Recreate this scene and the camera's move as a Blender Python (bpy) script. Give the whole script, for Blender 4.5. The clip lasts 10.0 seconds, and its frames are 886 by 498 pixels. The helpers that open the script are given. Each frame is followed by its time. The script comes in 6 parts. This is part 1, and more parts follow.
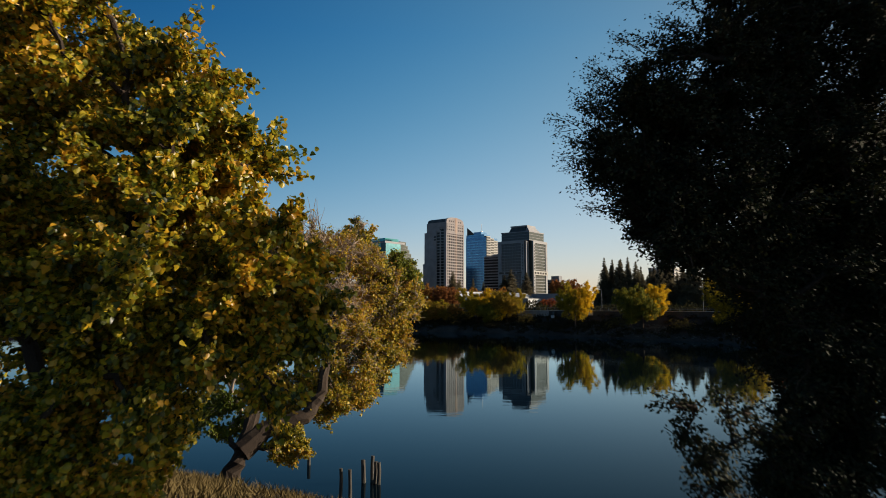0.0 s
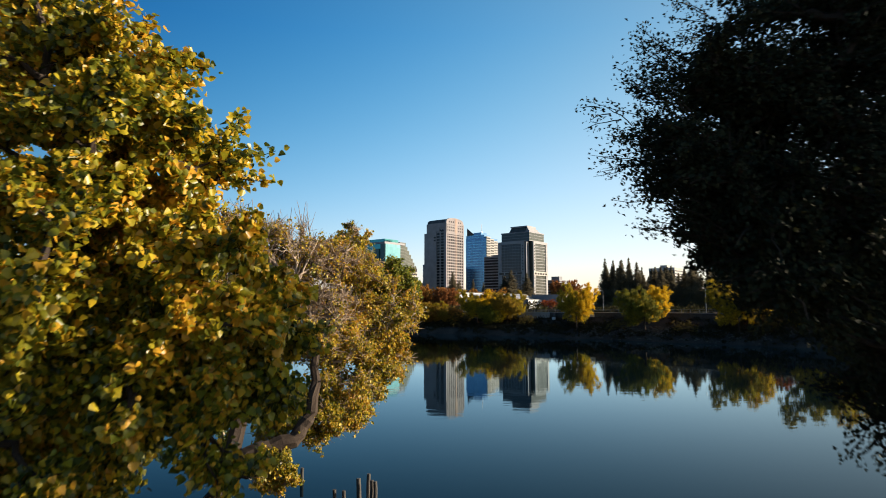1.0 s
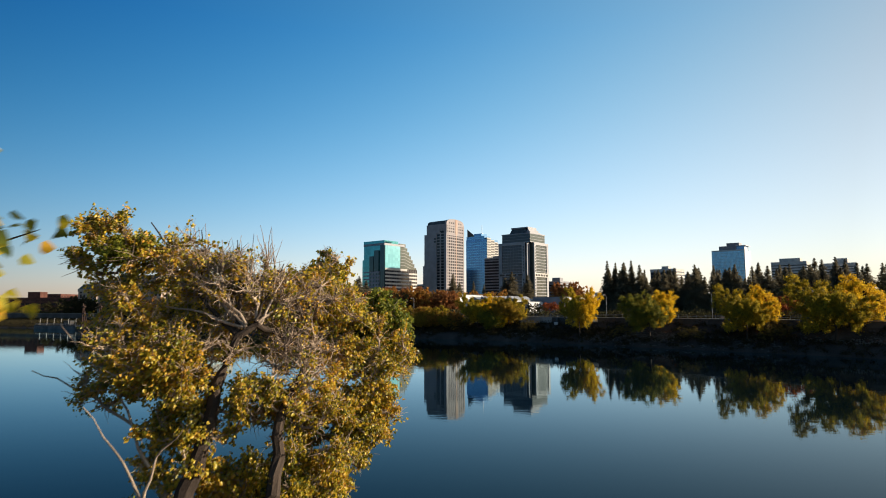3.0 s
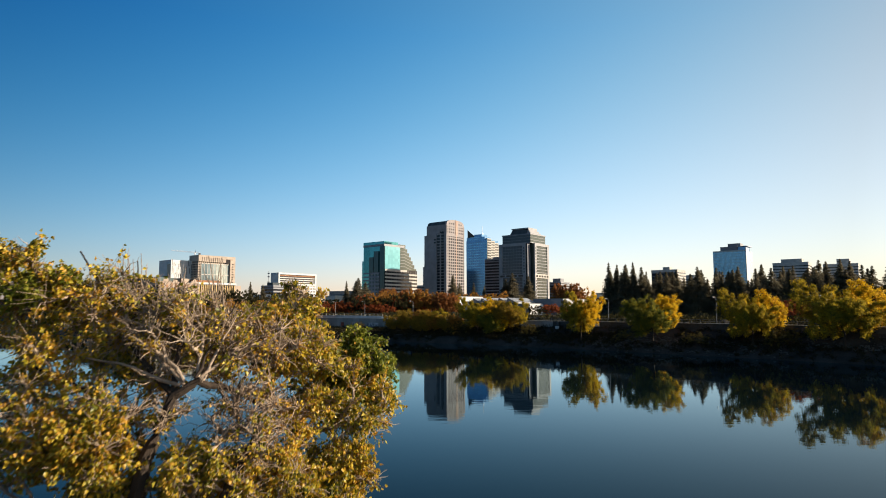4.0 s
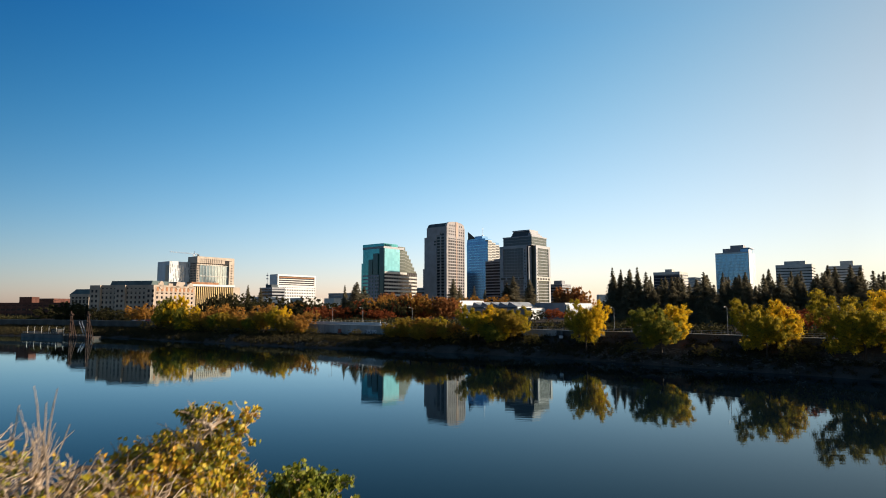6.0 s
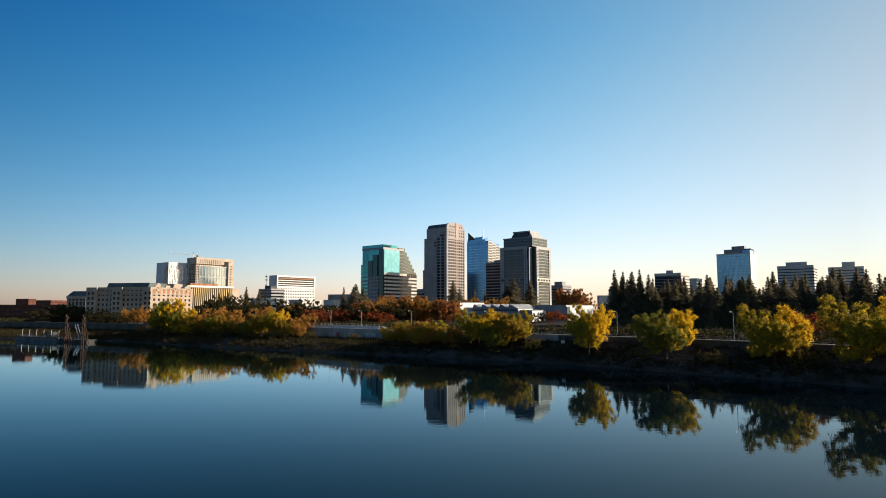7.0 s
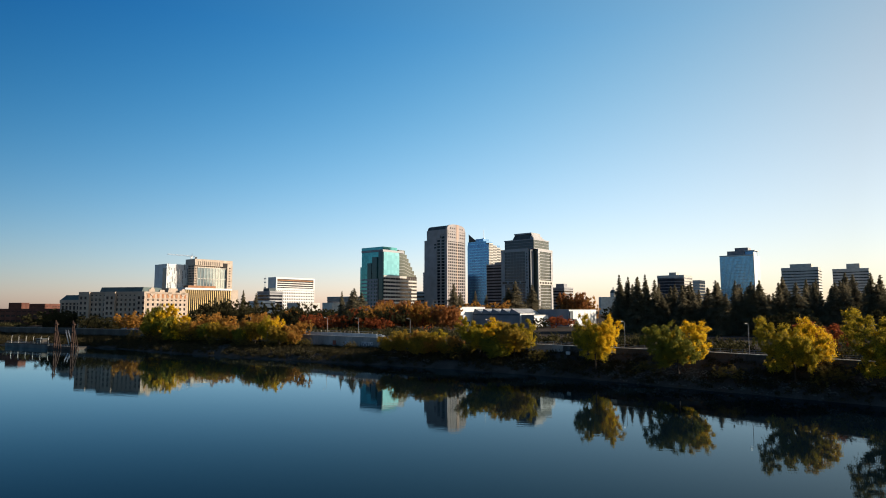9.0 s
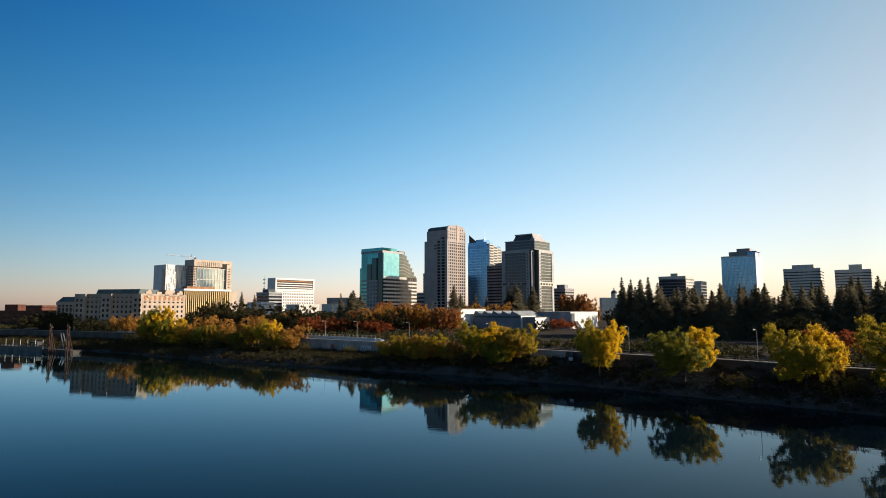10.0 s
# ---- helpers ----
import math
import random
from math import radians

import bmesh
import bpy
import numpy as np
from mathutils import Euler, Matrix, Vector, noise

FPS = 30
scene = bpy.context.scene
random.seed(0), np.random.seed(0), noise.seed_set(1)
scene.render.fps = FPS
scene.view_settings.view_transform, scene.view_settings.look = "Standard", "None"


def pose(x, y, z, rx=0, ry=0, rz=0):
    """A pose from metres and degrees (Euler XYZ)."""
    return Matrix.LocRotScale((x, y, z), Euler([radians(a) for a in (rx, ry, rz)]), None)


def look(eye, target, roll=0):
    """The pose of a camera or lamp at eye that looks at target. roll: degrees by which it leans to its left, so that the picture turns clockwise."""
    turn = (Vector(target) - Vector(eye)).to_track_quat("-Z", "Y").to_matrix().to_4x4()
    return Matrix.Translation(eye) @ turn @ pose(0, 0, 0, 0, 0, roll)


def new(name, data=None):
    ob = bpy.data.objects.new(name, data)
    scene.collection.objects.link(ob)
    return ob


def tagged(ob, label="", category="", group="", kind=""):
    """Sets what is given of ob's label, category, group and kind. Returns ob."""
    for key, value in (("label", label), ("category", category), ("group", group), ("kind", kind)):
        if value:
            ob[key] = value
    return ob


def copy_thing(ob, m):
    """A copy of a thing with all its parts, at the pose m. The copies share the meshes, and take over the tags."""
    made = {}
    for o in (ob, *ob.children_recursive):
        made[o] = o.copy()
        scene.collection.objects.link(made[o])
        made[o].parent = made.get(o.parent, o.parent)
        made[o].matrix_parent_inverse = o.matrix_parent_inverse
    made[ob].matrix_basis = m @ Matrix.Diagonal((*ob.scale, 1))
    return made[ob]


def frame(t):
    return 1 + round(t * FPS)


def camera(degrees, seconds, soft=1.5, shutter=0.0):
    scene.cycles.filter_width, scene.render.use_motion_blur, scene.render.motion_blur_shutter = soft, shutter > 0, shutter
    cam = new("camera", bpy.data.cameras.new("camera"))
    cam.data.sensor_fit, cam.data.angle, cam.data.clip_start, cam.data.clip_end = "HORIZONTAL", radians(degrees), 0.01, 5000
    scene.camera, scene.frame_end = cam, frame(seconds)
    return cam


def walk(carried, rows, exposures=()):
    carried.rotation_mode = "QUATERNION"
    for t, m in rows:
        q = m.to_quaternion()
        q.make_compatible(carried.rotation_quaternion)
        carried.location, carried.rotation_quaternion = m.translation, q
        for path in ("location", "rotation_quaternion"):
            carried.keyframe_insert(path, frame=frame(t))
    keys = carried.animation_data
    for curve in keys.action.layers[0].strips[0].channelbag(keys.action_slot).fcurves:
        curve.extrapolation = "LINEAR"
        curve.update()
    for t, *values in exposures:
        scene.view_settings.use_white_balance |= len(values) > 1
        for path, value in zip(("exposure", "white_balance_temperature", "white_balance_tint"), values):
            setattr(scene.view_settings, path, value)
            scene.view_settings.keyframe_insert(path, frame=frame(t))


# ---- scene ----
# ---- camera: a small drone that rises out of a gap between two trees and flies over the river ----
PATH = [
    (0.0, pose(0.00, 0.00, 10.67, 95.44, -0.10, -0.09)),
    (0.5, pose(0.01, 1.01, 10.88, 95.47, -0.05, -0.09)),
    (1.0, pose(0.01, 2.06, 11.18, 95.48, -0.01, -0.09)),
    (1.5, pose(0.03, 3.12, 11.55, 95.48, 0.02, -0.09)),
    (2.0, pose(0.03, 4.21, 11.96, 95.49, 0.04, -0.09)),
    (2.5, pose(0.04, 5.34, 12.38, 95.51, 0.06, -0.08)),
    (4.0, pose(0.70, 10.66, 14.43, 95.52, 0.09, -0.01)),
    (4.5, pose(0.71, 12.52, 15.19, 95.53, 0.09, -0.01)),
    (5.0, pose(0.74, 14.39, 15.98, 95.54, 0.08, -0.00)),
    (5.5, pose(0.79, 16.35, 16.76, 95.54, 0.06, 0.01)),
    (7.0, pose(1.07, 22.67, 18.96, 95.58, 0.06, 0.03)),
    (7.5, pose(1.15, 25.11, 19.75, 95.58, 0.07, 0.05)),
    (8.0, pose(1.19, 27.46, 20.60, 95.60, 0.07, 0.07)),
    (8.5, pose(1.32, 29.69, 21.39, 95.60, 0.07, 0.08)),
    (9.0, pose(1.44, 31.98, 22.18, 95.61, 0.07, 0.09)),
    (9.5, pose(1.49, 34.43, 22.95, 95.61, 0.06, 0.11)),
    (10.0, pose(1.62, 36.77, 23.80, 95.61, 0.06, 0.12)),
]
WB = (6600, 11)
cam = camera(72.0, 10.0, soft=0.95, shutter=0.5)
walk(cam, PATH, exposures=[(0.0, 0.38, *WB), (0.4, 0.86, *WB), (0.8, 1.02, *WB), (1.2, 1.10, *WB), (1.8, 1.07, *WB), (4.0, 1.0, *WB), (10.0, 1.0, *WB)])

# ---- sky and sun ----
SUN_AZ, SUN_EL = radians(87), radians(18)
world = bpy.data.worlds.new("sky")
world.use_nodes = True
scene.world = world
wn = world.node_tree.nodes
sky = wn.new("ShaderNodeTexSky")
sky.sky_type = "NISHITA"
sky.sun_disc = False
sky.sun_elevation, sky.sun_rotation = SUN_EL, SUN_AZ
sky.air_density, sky.dust_density, sky.ozone_density = 1.0, 0.6, 2.0
wn["Background"].inputs["Strength"].default_value = 0.085
wl = world.node_tree.links


def sky_math(op, *args):
    n = wn.new("ShaderNodeMath")
    n.operation = op
    for i, a in enumerate(args):
        if isinstance(a, (int, float)):
            n.inputs[i].default_value = a
        else:
            wl.new(a, n.inputs[i])
    return n.outputs[0]


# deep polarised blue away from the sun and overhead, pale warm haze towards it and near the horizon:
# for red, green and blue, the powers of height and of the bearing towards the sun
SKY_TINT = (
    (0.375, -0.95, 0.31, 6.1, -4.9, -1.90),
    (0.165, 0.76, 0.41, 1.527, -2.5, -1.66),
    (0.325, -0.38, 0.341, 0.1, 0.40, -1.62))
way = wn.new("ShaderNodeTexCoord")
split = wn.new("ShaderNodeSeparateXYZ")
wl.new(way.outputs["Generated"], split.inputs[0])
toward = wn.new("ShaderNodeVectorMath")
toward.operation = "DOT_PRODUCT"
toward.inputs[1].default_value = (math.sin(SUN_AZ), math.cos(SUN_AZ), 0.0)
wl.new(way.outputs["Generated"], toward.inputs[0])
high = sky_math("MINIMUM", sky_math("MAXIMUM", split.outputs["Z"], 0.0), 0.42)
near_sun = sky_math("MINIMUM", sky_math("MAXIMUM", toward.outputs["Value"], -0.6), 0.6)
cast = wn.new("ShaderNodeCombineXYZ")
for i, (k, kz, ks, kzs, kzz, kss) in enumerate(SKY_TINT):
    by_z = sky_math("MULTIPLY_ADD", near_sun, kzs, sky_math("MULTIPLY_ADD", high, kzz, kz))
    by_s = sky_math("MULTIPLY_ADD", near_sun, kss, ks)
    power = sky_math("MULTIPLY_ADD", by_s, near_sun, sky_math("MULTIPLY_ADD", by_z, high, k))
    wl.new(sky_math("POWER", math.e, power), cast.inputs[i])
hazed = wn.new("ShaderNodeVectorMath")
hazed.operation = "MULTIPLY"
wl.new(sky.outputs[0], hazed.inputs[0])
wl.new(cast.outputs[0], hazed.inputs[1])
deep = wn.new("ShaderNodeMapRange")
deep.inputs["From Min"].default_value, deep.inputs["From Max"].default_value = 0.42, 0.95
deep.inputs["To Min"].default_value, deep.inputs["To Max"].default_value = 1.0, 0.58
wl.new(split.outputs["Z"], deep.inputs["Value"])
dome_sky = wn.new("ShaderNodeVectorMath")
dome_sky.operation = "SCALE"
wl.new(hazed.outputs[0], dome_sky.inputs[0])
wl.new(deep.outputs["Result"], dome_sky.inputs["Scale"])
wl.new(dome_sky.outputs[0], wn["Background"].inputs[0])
sun = new("sun", bpy.data.lights.new("sun", "SUN"))
sun.data.energy, sun.data.angle, sun.data.color = 5.0, radians(0.5), (1.0, 0.875, 0.70)
sun_dir = Vector((math.sin(SUN_AZ) * math.cos(SUN_EL), math.cos(SUN_AZ) * math.cos(SUN_EL), math.sin(SUN_EL)))
sun.matrix_world = look(sun_dir * 300, (0, 0, 0))


# ---- materials ----
def nodes_of(name):
    m = bpy.data.materials.new(name)
    m.use_nodes = True
    return m, m.node_tree.nodes, m.node_tree.links, m.node_tree.nodes["Principled BSDF"]


def ramp(n, stops):
    r = n.new("ShaderNodeValToRGB")
    e = r.color_ramp.elements
    while len(e) < len(stops):
        e.new(0.5)
    for el, (pos, col) in zip(e, stops):
        el.position, el.color = pos, (*col, 1)
    return r


def rough_mat(name, dark, light, scale=1.0, rough=0.8, bump=0.3, metal=0.0, grain=12.0, streak=1.0):
    """A worn surface: broad stains, fine grain and a little relief, in metres."""
    m, n, l, b = nodes_of(name)
    tc = n.new("ShaderNodeTexCoord")
    mp = n.new("ShaderNodeMapping")
    mp.inputs["Scale"].default_value = (scale, scale, scale * streak)
    l.new(tc.outputs["Object"], mp.inputs[0])
    big, fine = n.new("ShaderNodeTexNoise"), n.new("ShaderNodeTexNoise")
    big.inputs["Scale"].default_value, big.inputs["Detail"].default_value = 0.35, 6
    fine.inputs["Scale"].default_value, fine.inputs["Detail"].default_value = grain, 5
    l.new(mp.outputs[0], big.inputs[0]), l.new(mp.outputs[0], fine.inputs[0])
    add = n.new("ShaderNodeMath")
    add.operation = "MULTIPLY_ADD"
    add.inputs[1].default_value = 0.45
    l.new(fine.outputs[0], add.inputs[0]), l.new(big.outputs[0], add.inputs[2])
    r = ramp(n, [(0.45, dark), (0.95, light)])
    l.new(add.outputs[0], r.inputs[0]), l.new(r.outputs[0], b.inputs["Base Color"])
    bp = n.new("ShaderNodeBump")
    bp.inputs["Strength"].default_value, bp.inputs["Distance"].default_value = bump, 0.05
    l.new(add.outputs[0], bp.inputs["Height"]), l.new(bp.outputs[0], b.inputs["Normal"])
    b.inputs["Roughness"].default_value, b.inputs["Metallic"].default_value = rough, metal
    b.inputs["Specular IOR Level"].default_value = 0.0 if rough > 0.92 else 0.08 if rough > 0.75 else 0.4
    return m


def leaf_mat(name, cols, passing=0.35, rough=0.55, spec=0.25, mix_leaf=0.7):
    """Leaves: every leaf takes its own colour, and lets some light through."""
    m, n, l, b = nodes_of(name)
    g = n.new("ShaderNodeNewGeometry")
    oi = n.new("ShaderNodeTexNoise")
    oi.inputs["Scale"].default_value = 0.45
    tc = n.new("ShaderNodeTexCoord")
    l.new(tc.outputs["Object"], oi.inputs[0])
    mix = n.new("ShaderNodeMath")
    mix.operation = "MULTIPLY_ADD"
    mix.inputs[1].default_value = mix_leaf
    l.new(g.outputs["Random Per Island"], mix.inputs[0])
    sub = n.new("ShaderNodeMath")
    sub.operation = "MULTIPLY_ADD"
    sub.inputs[1].default_value, sub.inputs[2].default_value = 1.1, -0.40
    l.new(oi.outputs[0], sub.inputs[0]), l.new(sub.outputs[0], mix.inputs[2])
    r = ramp(n, [(i / max(1, len(cols) - 1), c) for i, c in enumerate(cols)])
    l.new(mix.outputs[0], r.inputs[0]), l.new(r.outputs[0], b.inputs["Base Color"])
    b.inputs["Roughness"].default_value = rough
    b.inputs["Specular IOR Level"].default_value = spec
    tr = n.new("ShaderNodeBsdfTranslucent")
    l.new(r.outputs[0], tr.inputs[0])
    ms = n.new("ShaderNodeMixShader")
    ms.inputs[0].default_value = passing
    l.new(b.outputs[0], ms.inputs[1]), l.new(tr.outputs[0], ms.inputs[2])
    l.new(ms.outputs[0], n["Material Output"].inputs[0])
    return m


def glass_mat(name, tint, metal=0.85, rough=0.06, panel=(3.0, 3.6), spec=0.5):
    """Coated curtain-wall glass: a tinted mirror with slightly uneven panels."""
    m, n, l, b = nodes_of(name)
    tc = n.new("ShaderNodeTexCoord")
    mp = n.new("ShaderNodeMapping")
    mp.inputs["Scale"].default_value = (1 / panel[0], 1 / panel[0], 1 / panel[1])
    l.new(tc.outputs["Object"], mp.inputs[0])
    sn = n.new("ShaderNodeVectorMath")
    sn.operation = "FLOOR"
    l.new(mp.outputs[0], sn.inputs[0])
    wn_ = n.new("ShaderNodeTexWhiteNoise")
    l.new(sn.outputs[0], wn_.inputs[0])
    r = ramp(n, [(0.0, tuple(c * 0.78 for c in tint)), (1.0, tint)])
    l.new(wn_.outputs[0], r.inputs[0]), l.new(r.outputs[0], b.inputs["Base Color"])
    big = n.new("ShaderNodeTexNoise")
    big.inputs["Scale"].default_value = 0.2
    l.new(tc.outputs["Object"], big.inputs[0])
    bp = n.new("ShaderNodeBump")
    bp.inputs["Strength"].default_value, bp.inputs["Distance"].default_value = 0.012, 0.2
    l.new(big.outputs[0], bp.inputs["Height"]), l.new(bp.outputs[0], b.inputs["Normal"])
    b.inputs["Metallic"].default_value, b.inputs["Roughness"].default_value = metal, rough
    b.inputs["Specular IOR Level"].default_value = spec
    return m


BARK = rough_mat("bark_dark", (0.016, 0.012, 0.010), (0.065, 0.048, 0.036), 3, 0.9, 0.8, streak=0.3)
TWIG = rough_mat("twig_pale", (0.14, 0.098, 0.07), (0.44, 0.335, 0.24), 2, 0.85, 0.4, streak=0.4)
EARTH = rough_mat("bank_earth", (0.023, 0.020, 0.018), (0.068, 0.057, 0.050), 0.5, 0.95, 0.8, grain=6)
STRAW = rough_mat("dry_straw", (0.05, 0.034, 0.012), (0.15, 0.11, 0.045), 1, 0.8, 0.2)
RIPRAP = rough_mat("bank_rock", (0.04, 0.036, 0.032), (0.12, 0.11, 0.095), 0.6, 0.9, 0.8)
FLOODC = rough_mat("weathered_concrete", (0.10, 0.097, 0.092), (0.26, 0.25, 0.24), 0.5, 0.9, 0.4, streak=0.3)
SHADEC = rough_mat("shaded_concrete", (0.028, 0.027, 0.025), (0.075, 0.072, 0.068), 0.5, 0.9, 0.4, streak=0.3)
CONCRETE = rough_mat("concrete", (0.13, 0.13, 0.132), (0.25, 0.247, 0.243), 0.5, 0.85, 0.3, streak=0.3)
PALE = rough_mat("pale_concrete", (0.30, 0.285, 0.26), (0.48, 0.455, 0.41), 0.5, 0.8, 0.2)
WHITE = rough_mat("white_panel", (0.36, 0.36, 0.355), (0.52, 0.515, 0.505), 0.3, 0.6, 0.1)
PINKSTONE = rough_mat("pink_granite", (0.215, 0.192, 0.188), (0.325, 0.295, 0.288), 0.3, 0.76, 0.15)
ASHSTONE = rough_mat("ash_granite", (0.17, 0.168, 0.172), (0.28, 0.275, 0.275), 0.3, 0.6, 0.1)
STUCCO = rough_mat("warm_stucco", (0.205, 0.158, 0.125), (0.315, 0.255, 0.205), 0.3, 0.8, 0.2)
PATINA = rough_mat("green_metal_roof", (0.025, 0.038, 0.038), (0.065, 0.09, 0.088), 0.6, 0.6, 0.2)
RUSTED = rough_mat("rust_brown_panel", (0.16, 0.075, 0.04), (0.30, 0.15, 0.08), 0.5, 0.8, 0.2)
ZINC = rough_mat("zinc_roof", (0.30, 0.31, 0.33), (0.46, 0.47, 0.49), 0.5, 0.6, 0.1)
DOCKC = rough_mat("dock_concrete", (0.022, 0.021, 0.020), (0.065, 0.06, 0.056), 0.5, 0.9, 0.4)
SAND = rough_mat("sand_stucco", (0.27, 0.215, 0.17), (0.41, 0.34, 0.275), 0.3, 0.8, 0.2)
ROSE = rough_mat("rose_stucco", (0.27, 0.19, 0.155), (0.41, 0.31, 0.255), 0.3, 0.8, 0.2)
OCHRE = rough_mat("ochre_panel", (0.36, 0.235, 0.085), (0.52, 0.37, 0.17), 0.3, 0.7, 0.1)
GREYSTONE = rough_mat("grey_granite", (0.11, 0.11, 0.12), (0.21, 0.21, 0.225), 0.3, 0.5, 0.1)
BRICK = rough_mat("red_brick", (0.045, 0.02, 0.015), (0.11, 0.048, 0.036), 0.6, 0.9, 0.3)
SLATE = rough_mat("dark_roof", (0.03, 0.036, 0.04), (0.09, 0.105, 0.112), 0.6, 0.76, 0.2)
STEEL = rough_mat("dull_steel", (0.16, 0.16, 0.17), (0.35, 0.35, 0.36), 1, 0.45, 0.1, metal=0.6)
RUST = rough_mat("rusty_steel", (0.018, 0.012, 0.010), (0.055, 0.033, 0.026), 1, 0.8, 0.3)
YELLOWP = rough_mat("yellow_paint", (0.60, 0.42, 0.05), (0.80, 0.60, 0.10), 1, 0.5, 0.1)
CRANEP = rough_mat("crane_paint", (0.70, 0.68, 0.66), (0.85, 0.82, 0.80), 1, 0.5, 0.1)
PILEW = rough_mat("wet_timber", (0.02, 0.017, 0.014), (0.09, 0.075, 0.06), 2, 0.7, 0.8, streak=0.2)
GRAFF = rough_mat("spray_paint", (0.05, 0.05, 0.07), (0.12, 0.12, 0.15), 2, 0.6, 0.1)
GL_BLUE = glass_mat("blue_glass", (0.10, 0.22, 0.39), rough=0.2)
GL_SKY = glass_mat("pale_blue_glass", (0.20, 0.42, 0.58), rough=0.25)
GL_PALE = glass_mat("sky_bright_glass", (0.62, 0.70, 0.74), rough=0.2)
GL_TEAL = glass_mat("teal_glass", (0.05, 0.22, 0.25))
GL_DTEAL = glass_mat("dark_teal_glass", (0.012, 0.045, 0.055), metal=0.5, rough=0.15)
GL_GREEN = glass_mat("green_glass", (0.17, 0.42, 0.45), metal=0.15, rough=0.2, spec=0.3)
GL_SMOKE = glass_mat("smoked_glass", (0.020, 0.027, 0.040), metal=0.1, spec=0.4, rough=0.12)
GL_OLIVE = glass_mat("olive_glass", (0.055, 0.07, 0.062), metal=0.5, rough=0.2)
GL_DARK = glass_mat("dark_glass", (0.012, 0.013, 0.017), metal=0.0, spec=0.2, rough=0.12)
GL_COURT = glass_mat("court_glass", (0.22, 0.28, 0.30), metal=0.6, rough=0.1, panel=(5.8, 5.0))
GL_GREY = glass_mat("grey_glass", (0.18, 0.20, 0.23), metal=0.6, rough=0.1)
LEAF_PLANE = leaf_mat("leaves_turning", [(0.024, 0.036, 0.005), (0.065, 0.083, 0.009), (0.155, 0.16, 0.013), (0.32, 0.275, 0.018), (0.56, 0.41, 0.025), (0.68, 0.36, 0.03)], 0.42, 0.36, 0.42, 0.95)
LEAF_GOLD = leaf_mat("leaves_gold", [(0.05, 0.06, 0.008), (0.14, 0.14, 0.014), (0.35, 0.275, 0.02), (0.53, 0.37, 0.03), (0.48, 0.25, 0.03)], 0.42, 0.40, 0.35, 0.92)
LEAF_TUFT = leaf_mat("leaves_green", [(0.06, 0.086, 0.011), (0.14, 0.16, 0.018), (0.34, 0.30, 0.03)], 0.45)
# Olive leaves made near-black: the shade of backlight is put into the colour.
LEAF_SHADE = leaf_mat("leaves_backlit_olive", [(0.010, 0.014, 0.005), (0.018, 0.022, 0.007), (0.04, 0.035, 0.010)], 0.12, 0.8)
LEAF_SHRUB = leaf_mat("leaves_brown_olive", [(0.03, 0.03, 0.008), (0.09, 0.07, 0.015), (0.2, 0.13, 0.03)], 0.3, 0.6, 0.1)
LIMB = rough_mat("limb_bark", (0.12, 0.085, 0.06), (0.42, 0.325, 0.24), 2, 0.9, 0.6, streak=0.3)
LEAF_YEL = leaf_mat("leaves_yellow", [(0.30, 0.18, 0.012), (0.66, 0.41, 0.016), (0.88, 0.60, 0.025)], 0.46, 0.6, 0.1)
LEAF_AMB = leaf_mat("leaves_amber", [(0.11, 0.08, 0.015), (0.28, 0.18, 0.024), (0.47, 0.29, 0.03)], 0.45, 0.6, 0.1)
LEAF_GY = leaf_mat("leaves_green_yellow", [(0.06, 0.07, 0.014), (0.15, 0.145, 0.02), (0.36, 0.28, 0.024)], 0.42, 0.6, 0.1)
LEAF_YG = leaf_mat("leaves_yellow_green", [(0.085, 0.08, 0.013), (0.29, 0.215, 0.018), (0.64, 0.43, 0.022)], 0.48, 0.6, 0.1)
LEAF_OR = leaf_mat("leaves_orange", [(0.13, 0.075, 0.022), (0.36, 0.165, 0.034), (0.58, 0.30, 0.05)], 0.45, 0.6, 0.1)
LEAF_RED = leaf_mat("leaves_red", [(0.09, 0.03, 0.015), (0.27, 0.065, 0.025), (0.44, 0.14, 0.03)], 0.42, 0.6, 0.05)
LEAF_RUSSET = leaf_mat("leaves_russet", [(0.10, 0.05, 0.024), (0.26, 0.105, 0.038), (0.48, 0.18, 0.045)], 0.4, 0.7, 0.05)
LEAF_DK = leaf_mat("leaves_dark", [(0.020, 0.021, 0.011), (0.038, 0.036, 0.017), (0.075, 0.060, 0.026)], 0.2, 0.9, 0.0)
NEEDLE = leaf_mat("needles", [(0.10, 0.09, 0.062), (0.14, 0.122, 0.078), (0.21, 0.165, 0.10)], 0.45, 0.8, 0.0)
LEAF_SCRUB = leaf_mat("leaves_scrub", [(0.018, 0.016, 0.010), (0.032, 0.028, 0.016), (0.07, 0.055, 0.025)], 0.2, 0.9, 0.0)


